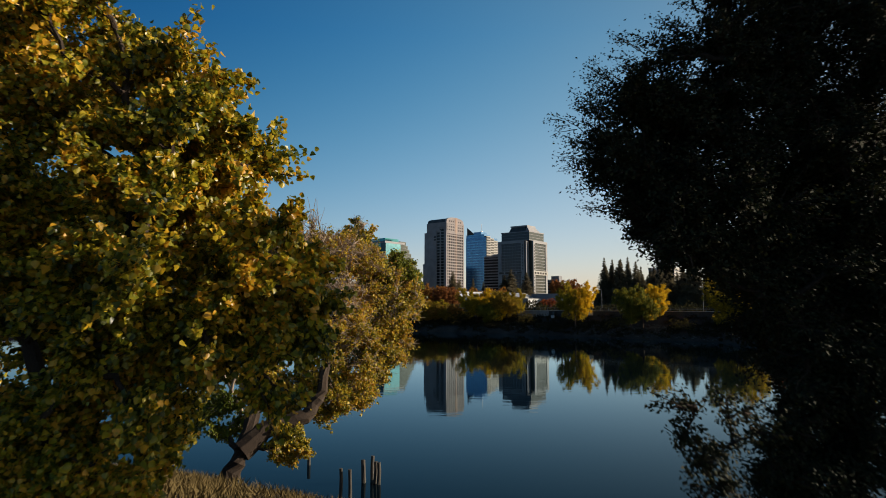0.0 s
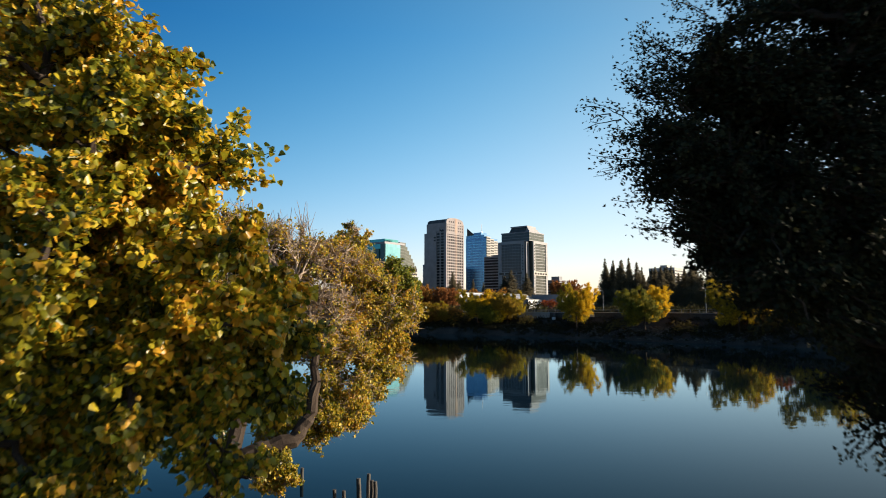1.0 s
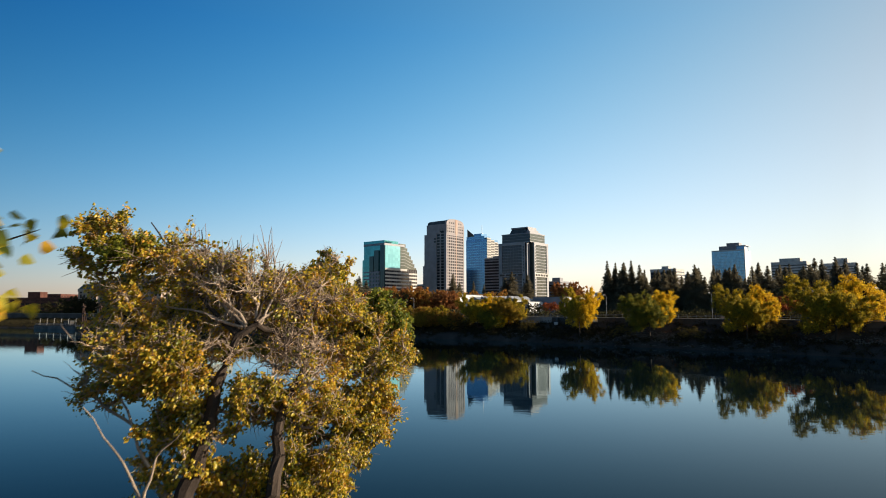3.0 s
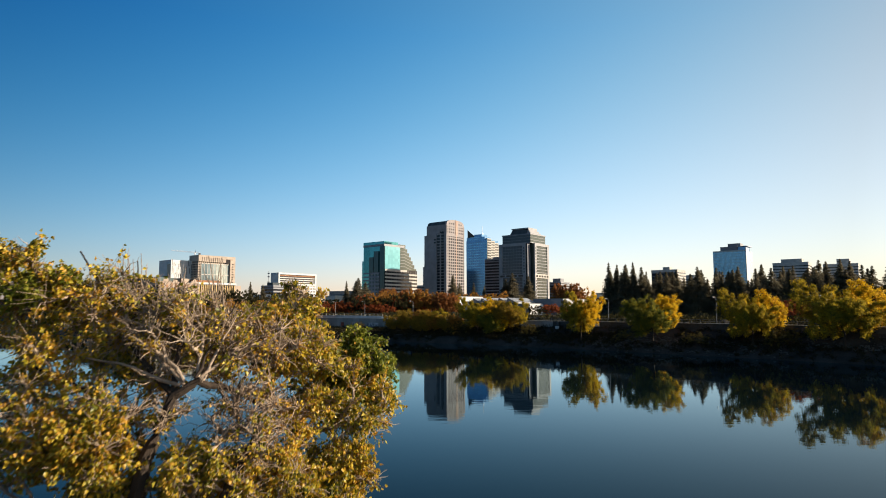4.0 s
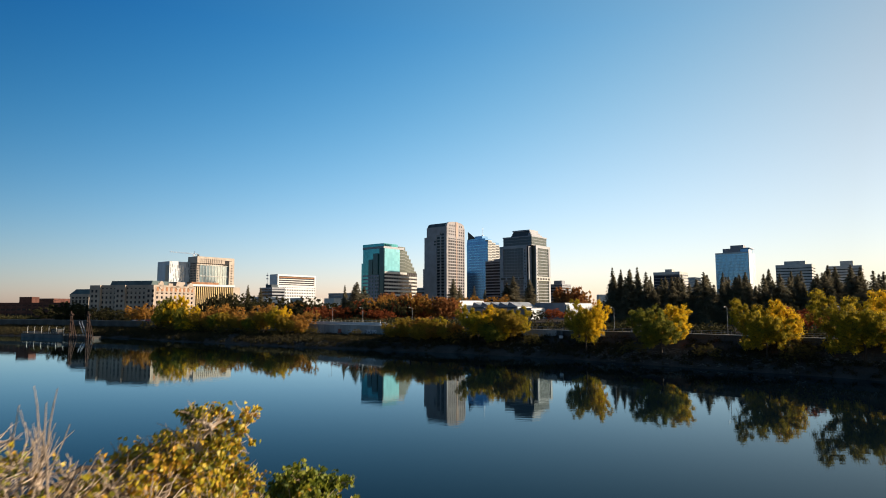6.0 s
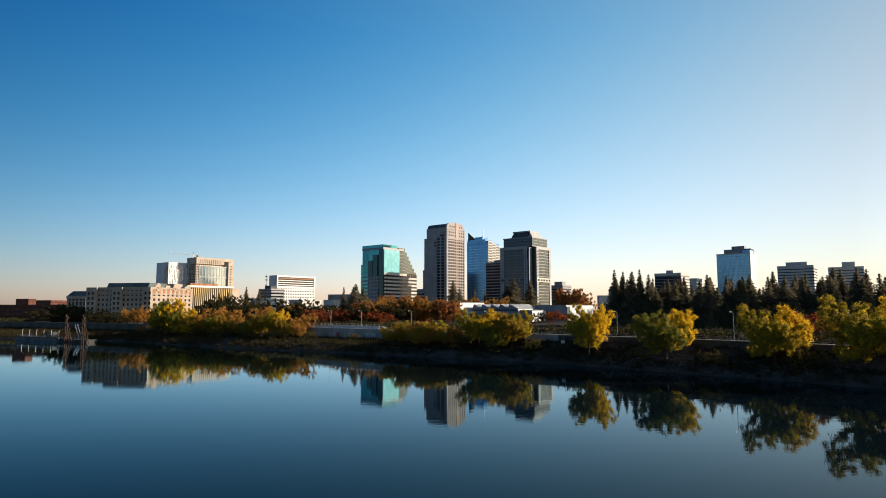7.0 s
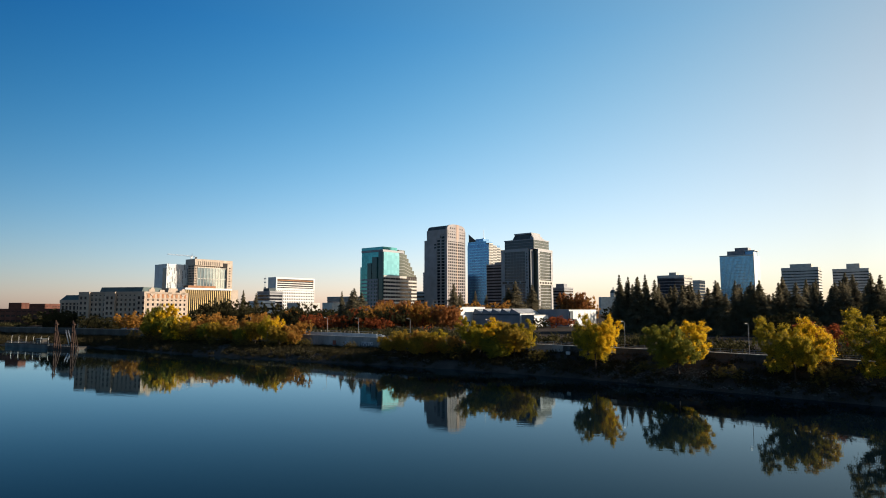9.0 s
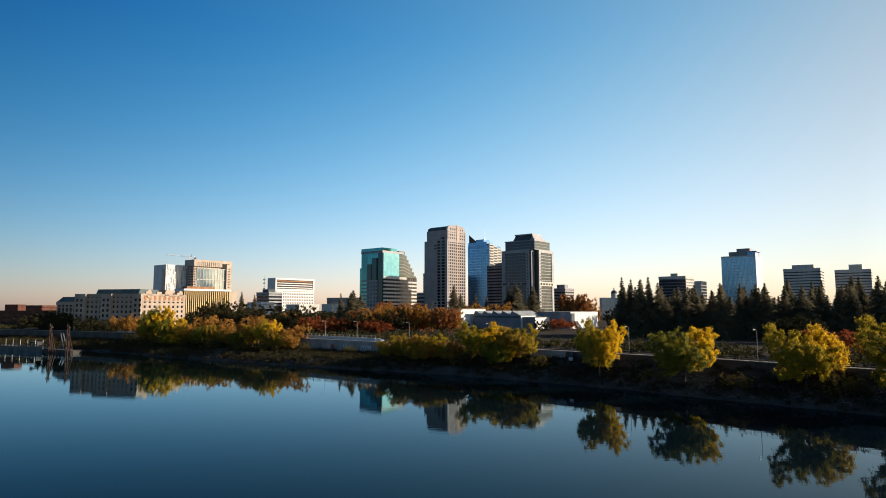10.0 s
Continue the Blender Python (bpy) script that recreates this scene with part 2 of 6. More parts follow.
def water_mat():
    """Calm water: a dim blue-green body under a sheen that grows towards grazing angles."""
    m, n, l, b = nodes_of("river_water")
    b.inputs["Base Color"].default_value = (0.0015, 0.0048, 0.0085, 1)
    b.inputs["Roughness"].default_value, b.inputs["Specular IOR Level"].default_value = 0.9, 0.0
    tc = n.new("ShaderNodeTexCoord")
    mp = n.new("ShaderNodeMapping")
    mp.inputs["Scale"].default_value = (0.35, 1.0, 1.0)
    l.new(tc.outputs["Object"], mp.inputs[0])
    a, c = n.new("ShaderNodeTexNoise"), n.new("ShaderNodeTexNoise")
    a.inputs["Scale"].default_value, a.inputs["Detail"].default_value = 0.7, 4
    c.inputs["Scale"].default_value, c.inputs["Detail"].default_value = 0.06, 2
    l.new(mp.outputs[0], a.inputs[0]), l.new(mp.outputs[0], c.inputs[0])
    ad = n.new("ShaderNodeMath")
    ad.operation = "MULTIPLY_ADD"
    ad.inputs[1].default_value = 2.0
    l.new(c.outputs[0], ad.inputs[0]), l.new(a.outputs[0], ad.inputs[2])
    bp = n.new("ShaderNodeBump")
    bp.inputs["Strength"].default_value, bp.inputs["Distance"].default_value = 0.10, 0.06
    l.new(ad.outputs[0], bp.inputs["Height"]), l.new(bp.outputs[0], b.inputs["Normal"])
    gl = n.new("ShaderNodeBsdfGlossy")
    gl.inputs["Color"].default_value, gl.inputs["Roughness"].default_value = (0.74, 0.93, 1.0, 1), 0.02
    l.new(bp.outputs[0], gl.inputs["Normal"])
    fr = n.new("ShaderNodeFresnel")
    fr.inputs["IOR"].default_value = 1.145
    up = n.new("ShaderNodeMath")
    up.operation = "POWER"
    up.inputs[1].default_value = 1.35
    gain = n.new("ShaderNodeMath")
    gain.operation, gain.use_clamp = "MULTIPLY", True
    gain.inputs[1].default_value = 1.95
    mix = n.new("ShaderNodeMixShader")
    l.new(fr.outputs[0], up.inputs[0]), l.new(up.outputs[0], gain.inputs[0]), l.new(gain.outputs[0], mix.inputs[0])
    l.new(b.outputs[0], mix.inputs[1]), l.new(gl.outputs[0], mix.inputs[2])
    l.new(mix.outputs[0], n["Material Output"].inputs[0])
    return m


WATER = water_mat()


# ---- building blocks ----
def mesh_from(name, verts, faces, mat):
    me = bpy.data.meshes.new(name)
    me.from_pydata(verts, [], faces)
    me.materials.append(mat)
    me.update()
    return me


def part(name, bm, material, parent, label=""):
    """One bmesh as one mesh object under a thing or a part."""
    me = bpy.data.meshes.new(name)
    bm.to_mesh(me)
    bm.free()
    me.materials.append(material)
    ob = new(name, me)
    ob.parent = parent
    return tagged(ob, label)


def share(name, me, parent, m, label=""):
    ob = new(name, me)
    ob.parent = parent
    ob.matrix_basis = m
    return tagged(ob, label)


def box(bm, x0, x1, y0, y1, z0, z1):
    v = [bm.verts.new(p) for p in ((x0, y0, z0), (x1, y0, z0), (x1, y1, z0), (x0, y1, z0), (x0, y0, z1), (x1, y0, z1), (x1, y1, z1), (x0, y1, z1))]
    for f in ((0, 3, 2, 1), (4, 5, 6, 7), (0, 1, 5, 4), (1, 2, 6, 5), (2, 3, 7, 6), (3, 0, 4, 7)):
        bm.faces.new([v[i] for i in f])
    return v


def boxes(*dims):
    bm = bmesh.new()
    for d in dims:
        box(bm, *d)
    return bm


def prism(bm, outline, x0, x1):
    """A solid whose outline (y, z) runs along x."""
    a = [bm.verts.new((x0, y, z)) for y, z in outline]
    b = [bm.verts.new((x1, y, z)) for y, z in outline]
    k = len(outline)
    bm.faces.new(a), bm.faces.new(b[::-1])
    for i in range(k):
        bm.faces.new((a[i], b[i], b[(i + 1) % k], a[(i + 1) % k]))
    bmesh.ops.recalc_face_normals(bm, faces=bm.faces)


def thing(name, label, category, m=None, group="", kind=""):
    ob = tagged(new(name), label, category, group, kind)
    if m is not None:
        ob.matrix_basis = m
    return ob


def tube(V, F, pts, radii, sides=6):
    """Adds a tapered tube along pts to the vertex and face lists."""
    base = len(V)
    k = len(pts)
    for i, (p, r) in enumerate(zip(pts, radii)):
        d = (pts[min(i + 1, k - 1)] - pts[max(i - 1, 0)]).normalized()
        u = d.cross(Vector((0.31, 0.17, 0.93))).normalized()
        w = d.cross(u)
        for s in range(sides):
            a = 2 * math.pi * s / sides
            V.append(tuple(p + u * (r * math.cos(a)) + w * (r * math.sin(a))))
    for i in range(k - 1):
        for s in range(sides):
            a, b = base + i * sides + s, base + i * sides + (s + 1) % sides
            F.append((a, b, b + sides, a + sides))


def bend(rng, a, b, sag=0.0, wob=0.08, n=6):
    """A wavering line from a to b."""
    a, b = Vector(a), Vector(b)
    L = (b - a).length
    out = []
    for i in range(n + 1):
        t = i / n
        p = a.lerp(b, t) + Vector((0, 0, sag * L * 4 * t * (1 - t)))
        if 0 < i < n:
            p += Vector([rng.uniform(-1, 1) * wob * L for _ in range(3)])
        out.append(p)
    return out


def leaves_mesh(name, centres, dirs, size, mat, gen, wide=0.8, lobed=True, spread=0.35):
    """Many folded leaves: a base, a tip and two blades each."""
    n = len(centres)
    c = np.asarray(centres, dtype=float)
    d = np.asarray(dirs, dtype=float) + gen.normal(0, spread, (n, 3))
    d /= np.linalg.norm(d, axis=1)[:, None] + 1e-9
    u = gen.normal(0, 1, (n, 3))
    u -= (u * d).sum(1)[:, None] * d
    u /= np.linalg.norm(u, axis=1)[:, None] + 1e-9
    w = np.cross(d, u)
    s = size * gen.uniform(0.6, 1.25, n)[:, None]
    fold = 0.22
    if lobed:
        shape = [(-0.42, 0, 0), (-0.40, 0.36 * wide, 0.09), (-0.10, 0.56 * wide, fold), (0.27, 0.33 * wide, 0.08), (0.60, 0, -0.14), (0.27, -0.33 * wide, 0.08), (-0.10, -0.56 * wide, fold), (-0.40, -0.36 * wide, 0.09)]
        faces = np.array([[0, 4, 3, 2, 1], [0, 7, 6, 5, 4]])
    else:
        shape = [(-0.5, 0, 0), (0.0, 0.5 * wide, fold), (0.5, 0, 0), (0.0, -0.5 * wide, fold)]
        faces = np.array([[0, 1, 2, 3]])
    k = len(shape)
    V = np.concatenate([(c + s * (a * d + b * u + e * w))[:, None, :] for a, b, e in shape], axis=1).reshape(-1, 3)
    F = (faces[None, :, :] + (np.arange(n) * k)[:, None, None]).reshape(-1, faces.shape[1])
    me = bpy.data.meshes.new(name)
    me.vertices.add(len(V))
    me.vertices.foreach_set("co", V.ravel())
    me.loops.add(F.size)
    me.loops.foreach_set("vertex_index", F.ravel())
    me.polygons.add(len(F))
    me.polygons.foreach_set("loop_start", np.arange(0, F.size, faces.shape[1]))
    me.materials.append(mat)
    me.update(calc_edges=True)
    return me


def tree(name, label, base, fork, clumps, leaf, mat, bark, trunk_r=0.3, per=400, seed=1, category="tree", twigs=9, lobed=True, wide=0.8, twig_mat=None, bare=0.0, tuft=(), tuft_mat=None, loose=0.13, sprays=(), limb_mat=None, girth=1.0, limbs=(), rise=0.15):
    """A trunk that forks, a limb to every clump of foliage, twigs in the clumps and leaves along the twigs. Places are local to the base."""
    rng = random.Random(seed)
    gen = np.random.default_rng(seed)
    root = thing(name, label, category, pose(*base))
    V, F = [], []
    BV, BF = [], []
    tr = bend(rng, (0, 0, -0.4), fork, 0, 0.04, 5)
    tube(V, F, tr, [trunk_r * girth * (1.35 if i == 0 else 1 - 0.09 * i) for i in range(6)], 9)
    fk = Vector(fork)
    LV, LF = [], []
    C, D, TC, TD = [], [], [], []
    hubs = [fk]
    for line, r0, r1, *pale in limbs:
        pts = [Vector(line[0])]
        for a, b in zip(line, line[1:]):
            pts += bend(rng, a, b, 0, 0.035, 4)[1:]
        q = len(pts) - 1
        tube(BV if pale else V, BF if pale else F, pts, [r0 + (r1 - r0) * i / q for i in range(q + 1)], 8)
        hubs += pts[q // 3::2]
    for cx, cy, cz, rad, *more in sorted(list(clumps) + list(tuft), key=lambda q: (Vector(q[:3]) - fk).length):
        leafless = more[0] if more else bare
        c = Vector((cx, cy, cz))
        hub = min(hubs, key=lambda h: (h - c).length * (1.0 if h.z < c.z + rad else 1.6))
        pts = bend(rng, hub, c, rng.uniform(0.0, 0.06), 0.07, 5)
        r0 = trunk_r * (0.5 if hub is fk else 0.2)
        to_limb = limb_mat is not None and hub is not fk
        tube(BV if to_limb else V, BF if to_limb else F, pts, [max(0.012, r0 * (1 - 0.15 * i)) for i in range(6)], 6)
        hubs.append(c)
        for k in range(twigs):
            start = pts[rng.choice((2, 3, 4, 5, 5))]
            dr = Vector((rng.gauss(0, 1), rng.gauss(0, 1), rng.gauss(rise, 0.8))).normalized()
            end = c + dr * rad * rng.uniform(0.55, 1.15)
            tw = bend(rng, start, end, rng.uniform(-0.02, 0.05), 0.06, 4)
            tube(LV, LF, tw, [max(0.004, trunk_r * (0.055 if twig_mat else 0.07) * (1 - 0.2 * i)) for i in range(5)], 4)
            if rng.random() < leafless:
                continue
            m = per // twigs
            t = gen.uniform(0.15, 1.0, m)
            a, b = np.array(start), np.array(end)
            pos = a + (b - a) * t[:, None] + gen.normal(0, rad * loose, (m, 3))
            green = (cx, cy, cz, rad) in tuft and not more
            (TC if green else C).append(pos)
            (TD if green else D).append(np.tile(np.array(dr) * 0.5 + np.array((0, 0, -0.45)), (m, 1)))
    SC, SD = [], []
    for start, end, m in sprays:
        tw = bend(rng, start, end, rng.uniform(0.02, 0.08), 0.03, 5)
        tube(LV, LF, tw, [0.008, 0.007, 0.006, 0.005, 0.004, 0.002], 4)
        k = gen.integers(1, 5, m)
        p = np.array([tuple(q) for q in tw])
        w = gen.uniform(0, 1, (m, 1))
        SC.append(p[k] * (1 - w) + p[k + 1] * w + gen.normal(0, 0.05, (m, 3)))
        SD.append(np.tile(np.array(end) - np.array(start), (m, 1)))
    share("trunk", mesh_from("trunk", V, F, bark), root, Matrix())
    if BV:
        tagged(share("limb_growth", mesh_from("limb_growth", BV, BF, limb_mat), root, Matrix(), "pale grey-brown limbs"), kind="stuff")
    tagged(share("twig_growth", mesh_from("twig_growth", LV, LF, twig_mat or bark), root, Matrix(), "thin bare twigs"), kind="stuff")
    me = leaves_mesh("crown", np.concatenate(C), np.concatenate(D), leaf, mat, gen, wide, lobed)
    tagged(share("crown", me, root, Matrix()), kind="stuff")
    if SC:
        me = leaves_mesh("spray", np.concatenate(SC), np.concatenate(SD), leaf * 0.8, mat, gen, wide * 0.85, lobed, 0.6)
        tagged(share("spray", me, root, Matrix()), "thin outer sprays of leaves", kind="stuff")
    if TC:
        me = leaves_mesh("green_tuft", np.concatenate(TC), np.concatenate(TD), leaf * 1.1, tuft_mat, gen, wide, lobed)
        tagged(share("green_tuft", me, root, Matrix()), "leaves of another colour at the tips", kind="stuff")
    return root


def ball_clumps(seed, n, centre, radii, size, low=-0.9, core=0.5):
    """Clumps spread through the outer part of an egg-shaped crown."""
    rng = random.Random(seed)
    out = []
    while len(out) < n:
        v = Vector((rng.gauss(0, 1), rng.gauss(0, 1), rng.gauss(0, 1))).normalized()
        if v.z < low:
            continue
        q = rng.uniform(core, 1.0)
        out.append((centre[0] + v.x * radii[0] * q, centre[1] + v.y * radii[1] * q, centre[2] + v.z * radii[2] * q, size * rng.uniform(0.7, 1.25)))
    return out


# ---- ground: one sheet with the river's channel in it ----
FAR_EDGE = [(-3000, 900), (-900, 560), (-420, 465), (-190, 386), (-140, 345), (-67, 298), (4.5, 263), (46, 232), (78, 199), (103, 176), (130, 138), (165, 70), (220, -60), (400, -400), (3500, -3000)]
WALL_LINE = [(-3000, 1010), (-900, 660), (-420, 525), (-256, 454), (-77, 350), (36, 256), (80, 216), (98, 193), (118, 166), (145, 128), (180, 70), (235, -60), (420, -400), (3500, -3000)]
NEAR_EDGE = [(-3000, 200), (-400, 70), (-60, 44), (-14, 37), (-7, 34.5), (-3, 32), (10, 30), (30, 26), (60, 10), (100, -40), (160, -160), (400, -800), (3500, -3900)]
PLATEAU = 9.0


def along(line, x):
    return float(np.interp(x, [p[0] for p in line], [p[1] for p in line]))


def near_height(y, x):
    """Height of the near bank at a distance behind the waterline."""
    s = along(NEAR_EDGE, x) - y
    return float(np.interp(s, [-40, -12, 0, 4, 12, 22, 30, 400], [-6, -3, -0.15, 1.6, 4.3, 7.2, 7.6, 8.0]))


def bank_z(t, x):
    """Height of the far bank: a steep stony foot, then a ledge up to the flood wall."""
    return float(np.interp(t, [0, 0.18, 0.30, 0.42, 0.8, 1], [-2.0, 0.0, 1.9, 2.9, min(4.6, bank_top(x) - 0.3), bank_top(x)]))


def bank_top(x):
    return float(np.interp(x, [-420, -60, -20, 10, 60, 150], [4.8, 3.9, 4.4, 6.0, 7.4, 7.6]))


def make_ground():
    xs = np.concatenate([np.geomspace(-4500, -45, 60), np.arange(-44, 60, 0.8), np.geomspace(60, 4500, 60)])
    near_s = [3500, 1500, 600, 200, 90, 60, 45] + list(np.arange(36, -14, -0.9))
    V, F = [], []
    for x in xs:
        yn, yf, yw = along(NEAR_EDGE, x), along(FAR_EDGE, x), along(WALL_LINE, x)
        col = []
        for s in near_s:
            y = yn - s
            z = near_height(y, x)
            if s < 60 and abs(x) < 60:
                z += 0.35 * noise.noise((x * 0.35, y * 0.35, 0)) + 0.12 * noise.noise((x * 1.3, y * 1.3, 3))
            col.append((x, y, z))
        col.append((x, 0.5 * (yn + 13 + yf - 12), -8))
        for k in range(13):
            t = k / 12
            y = yf - 8 + (yw - 0.4 - yf + 8) * t
            z = bank_z(t, x)
            if 0 < k < 12:
                z += 0.5 * noise.noise((x * 0.1, y * 0.1, 7)) + 0.25 * noise.noise((x * 0.4, y * 0.4, 9))
            col.append((x, y, z))
        for e in (0.35, 4, 40, 120, 400, 1200, 4000):
            col.append((x, yw + e, PLATEAU if e < 5000 else 0))
        V += col
    m = len(V) // len(xs)
    for i in range(len(xs) - 1):
        for j in range(m - 1):
            a = i * m + j
            F.append((a, a + m, a + m + 1, a + 1))
    me = mesh_from("ground", V, F, EARTH)
    for p in me.polygons:
        p.use_smooth = True
    return tagged(new("ground", me), "brown earth river banks and flat city ground", "ground", kind="structure")


make_ground()
water = new("river", mesh_from("river", [(-4500, -4500, 0), (4500, -4500, 0), (4500, 1400, 0), (-4500, 1400, 0)], [(0, 1, 2, 3)], WATER))
tagged(water, "calm dark blue river water mirroring the skyline", "water", kind="structure")


# ---- flood wall, path and railing on the far bank ----
def resample(line, x0, x1, step):
    pts = [Vector((x, along(line, x), 0)) for x in np.arange(x0, x1, 0.5)]
    out, acc = [pts[0]], 0.0
    for a, b in zip(pts, pts[1:]):
        acc += (b - a).length
        if acc >= step:
            out.append(b)
            acc = 0.0
    return out


def flood_wall():
    root = thing("flood_wall", "weathered grey concrete flood wall with capped top along the river", "wall", kind="structure")
    line = resample(WALL_LINE, -420, 150, 12.0)
    for i, (a, b) in enumerate(zip(line, line[1:])):
        L = (b - a).length
        m = Matrix.Translation((a.x, a.y, 0)) @ Matrix.Rotation(math.atan2(b.y - a.y, b.x - a.x), 4, "Z")
        # Both ends of the wall in darker concrete, their shade put into the colour.
        panel = part("panel", boxes((0.02, L - 0.02, -0.25, 0.35, 3.0, PLATEAU + 0.25)), SHADEC if b.x < -140 or a.x > 36 else FLOODC, root)
        panel.matrix_basis = m
        cap = part("coping", boxes((0, L, -0.40, 0.5, PLATEAU + 0.25, PLATEAU + 0.42)), FLOODC if b.x < -140 else PALE, root, "pale concrete coping")
        cap.matrix_basis = m
    rail = thing("railing", "grey steel railing with slim posts on the flood wall", "railing")
    post = bmesh.new()
    box(post, -0.05, 0.05, -0.05, 0.05, 0, 1.1)
    first = part("post", post, STEEL, rail)
    pm = first.data
    for k, p in enumerate(resample(WALL_LINE, -200, 150, 3.0)):
        m = Matrix.Translation((p.x, p.y + 0.1, PLATEAU + 0.41))
        if k == 0:
            first.matrix_basis = m
        else:
            share("post", pm, rail, m)
    line2 = resample(WALL_LINE, -200, 150, 6.0)
    for h in (0.55, 1.05):
        V, F = [], []
        tube(V, F, [Vector((p.x, p.y + 0.1, PLATEAU + 0.41 + h)) for p in line2], [0.04] * len(line2), 5)
        share("rail", mesh_from("rail", V, F, STEEL), rail, Matrix())


flood_wall()


# ---- towers ----
def corner(x, y, a=39.0, z=0.0):
    """A building's frame: its near corner at (x, y), one front to the left along -x, the other away along +y."""
    return pose(x, y, z, 0, 0, -a)


def repeat(name, dims, material, root, shifts, label=""):
    """Alike boxes on one mesh, each an object of its own."""
    first = part(name, boxes(dims), material, root, label)
    first.matrix_basis = Matrix.Translation(shifts[0])
    for s in shifts[1:]:
        share(name, first.data, root, Matrix.Translation(s), label)
    return first


def hip(bm, x0, x1, y0, y1, z0, z1, inset):
    """A truncated pyramid."""
    lo = [bm.verts.new(p) for p in ((x0, y0, z0), (x1, y0, z0), (x1, y1, z0), (x0, y1, z0))]
    e = inset
    hi = [bm.verts.new(p) for p in ((x0 + e, y0 + e, z1), (x1 - e, y0 + e, z1), (x1 - e, y1 - e, z1), (x0 + e, y1 - e, z1))]
    bm.faces.new(hi)
    for i in range(4):
        bm.faces.new((lo[i], lo[(i + 1) % 4], hi[(i + 1) % 4], hi[i]))
    return bm


def clad(root, w, d, z0, z1, floors, bays_x, bays_y, band, pier, wall, glass, proud=0.35, x0=0.0, y0=0.0, piers=True, pier_y=None):
    """A glazed core with a wall band round every storey and piers between the bays."""
    part("glazing", boxes((x0 - w, x0, y0, y0 + d, z0, z1)), glass, root)
    h = (z1 - z0) / floors
    p = proud

    def ring(za, zb, e):
        bm = bmesh.new()
        box(bm, x0 - w - e, x0 + e, y0 - e, y0 + 0.02, za, zb)
        box(bm, x0 - w - e, x0 + e, y0 + d - 0.02, y0 + d + e, za, zb)
        box(bm, x0 - w - e, x0 - w + 0.02, y0 + 0.02, y0 + d - 0.02, za, zb)
        box(bm, x0 - 0.02, x0 + e, y0 + 0.02, y0 + d - 0.02, za, zb)
        return bm

    first = part("floor_band", ring(0, h * band, p), wall, root)
    first.matrix_basis = Matrix.Translation((0, 0, z0))
    for i in range(1, floors):
        share("floor_band", first.data, root, Matrix.Translation((0, 0, z0 + i * h)))
    part("parapet", ring(z1 - h * 0.3, z1 + 0.8, p + 0.05), wall, root)
    if not piers:
        return
    q = p - 0.06
    one = part("pier", boxes((-pier / 2, pier / 2, -q, 0.01, z0, z1)), wall, root)
    one.matrix_basis = Matrix.Translation((x0, y0, 0))
    for i in range(1, bays_x + 1):
        share("pier", one.data, root, Matrix.Translation((x0 - w * i / bays_x, y0, 0)))
    other = one
    if pier_y:
        other = part("pier", boxes((-pier_y / 2, pier_y / 2, -q, 0.01, z0, z1)), wall, root)
        other.matrix_basis = Matrix.Translation((x0, y0, 0)) @ Matrix.Rotation(radians(90), 4, "Z")
    for i in range(1 if pier_y else 0, bays_y + 1):
        share("pier", other.data, root, Matrix.Translation((x0, y0 + d * i / bays_y, 0)) @ Matrix.Rotation(radians(90), 4, "Z"))


def roof_slab(root, w, d, z, mat=CONCRETE, x0=0.0, y0=0.0):
    part("roof", boxes((x0 - w + 0.1, x0 - 0.1, y0 + 0.1, y0 + d - 0.1, z, z + 0.3)), mat, root)


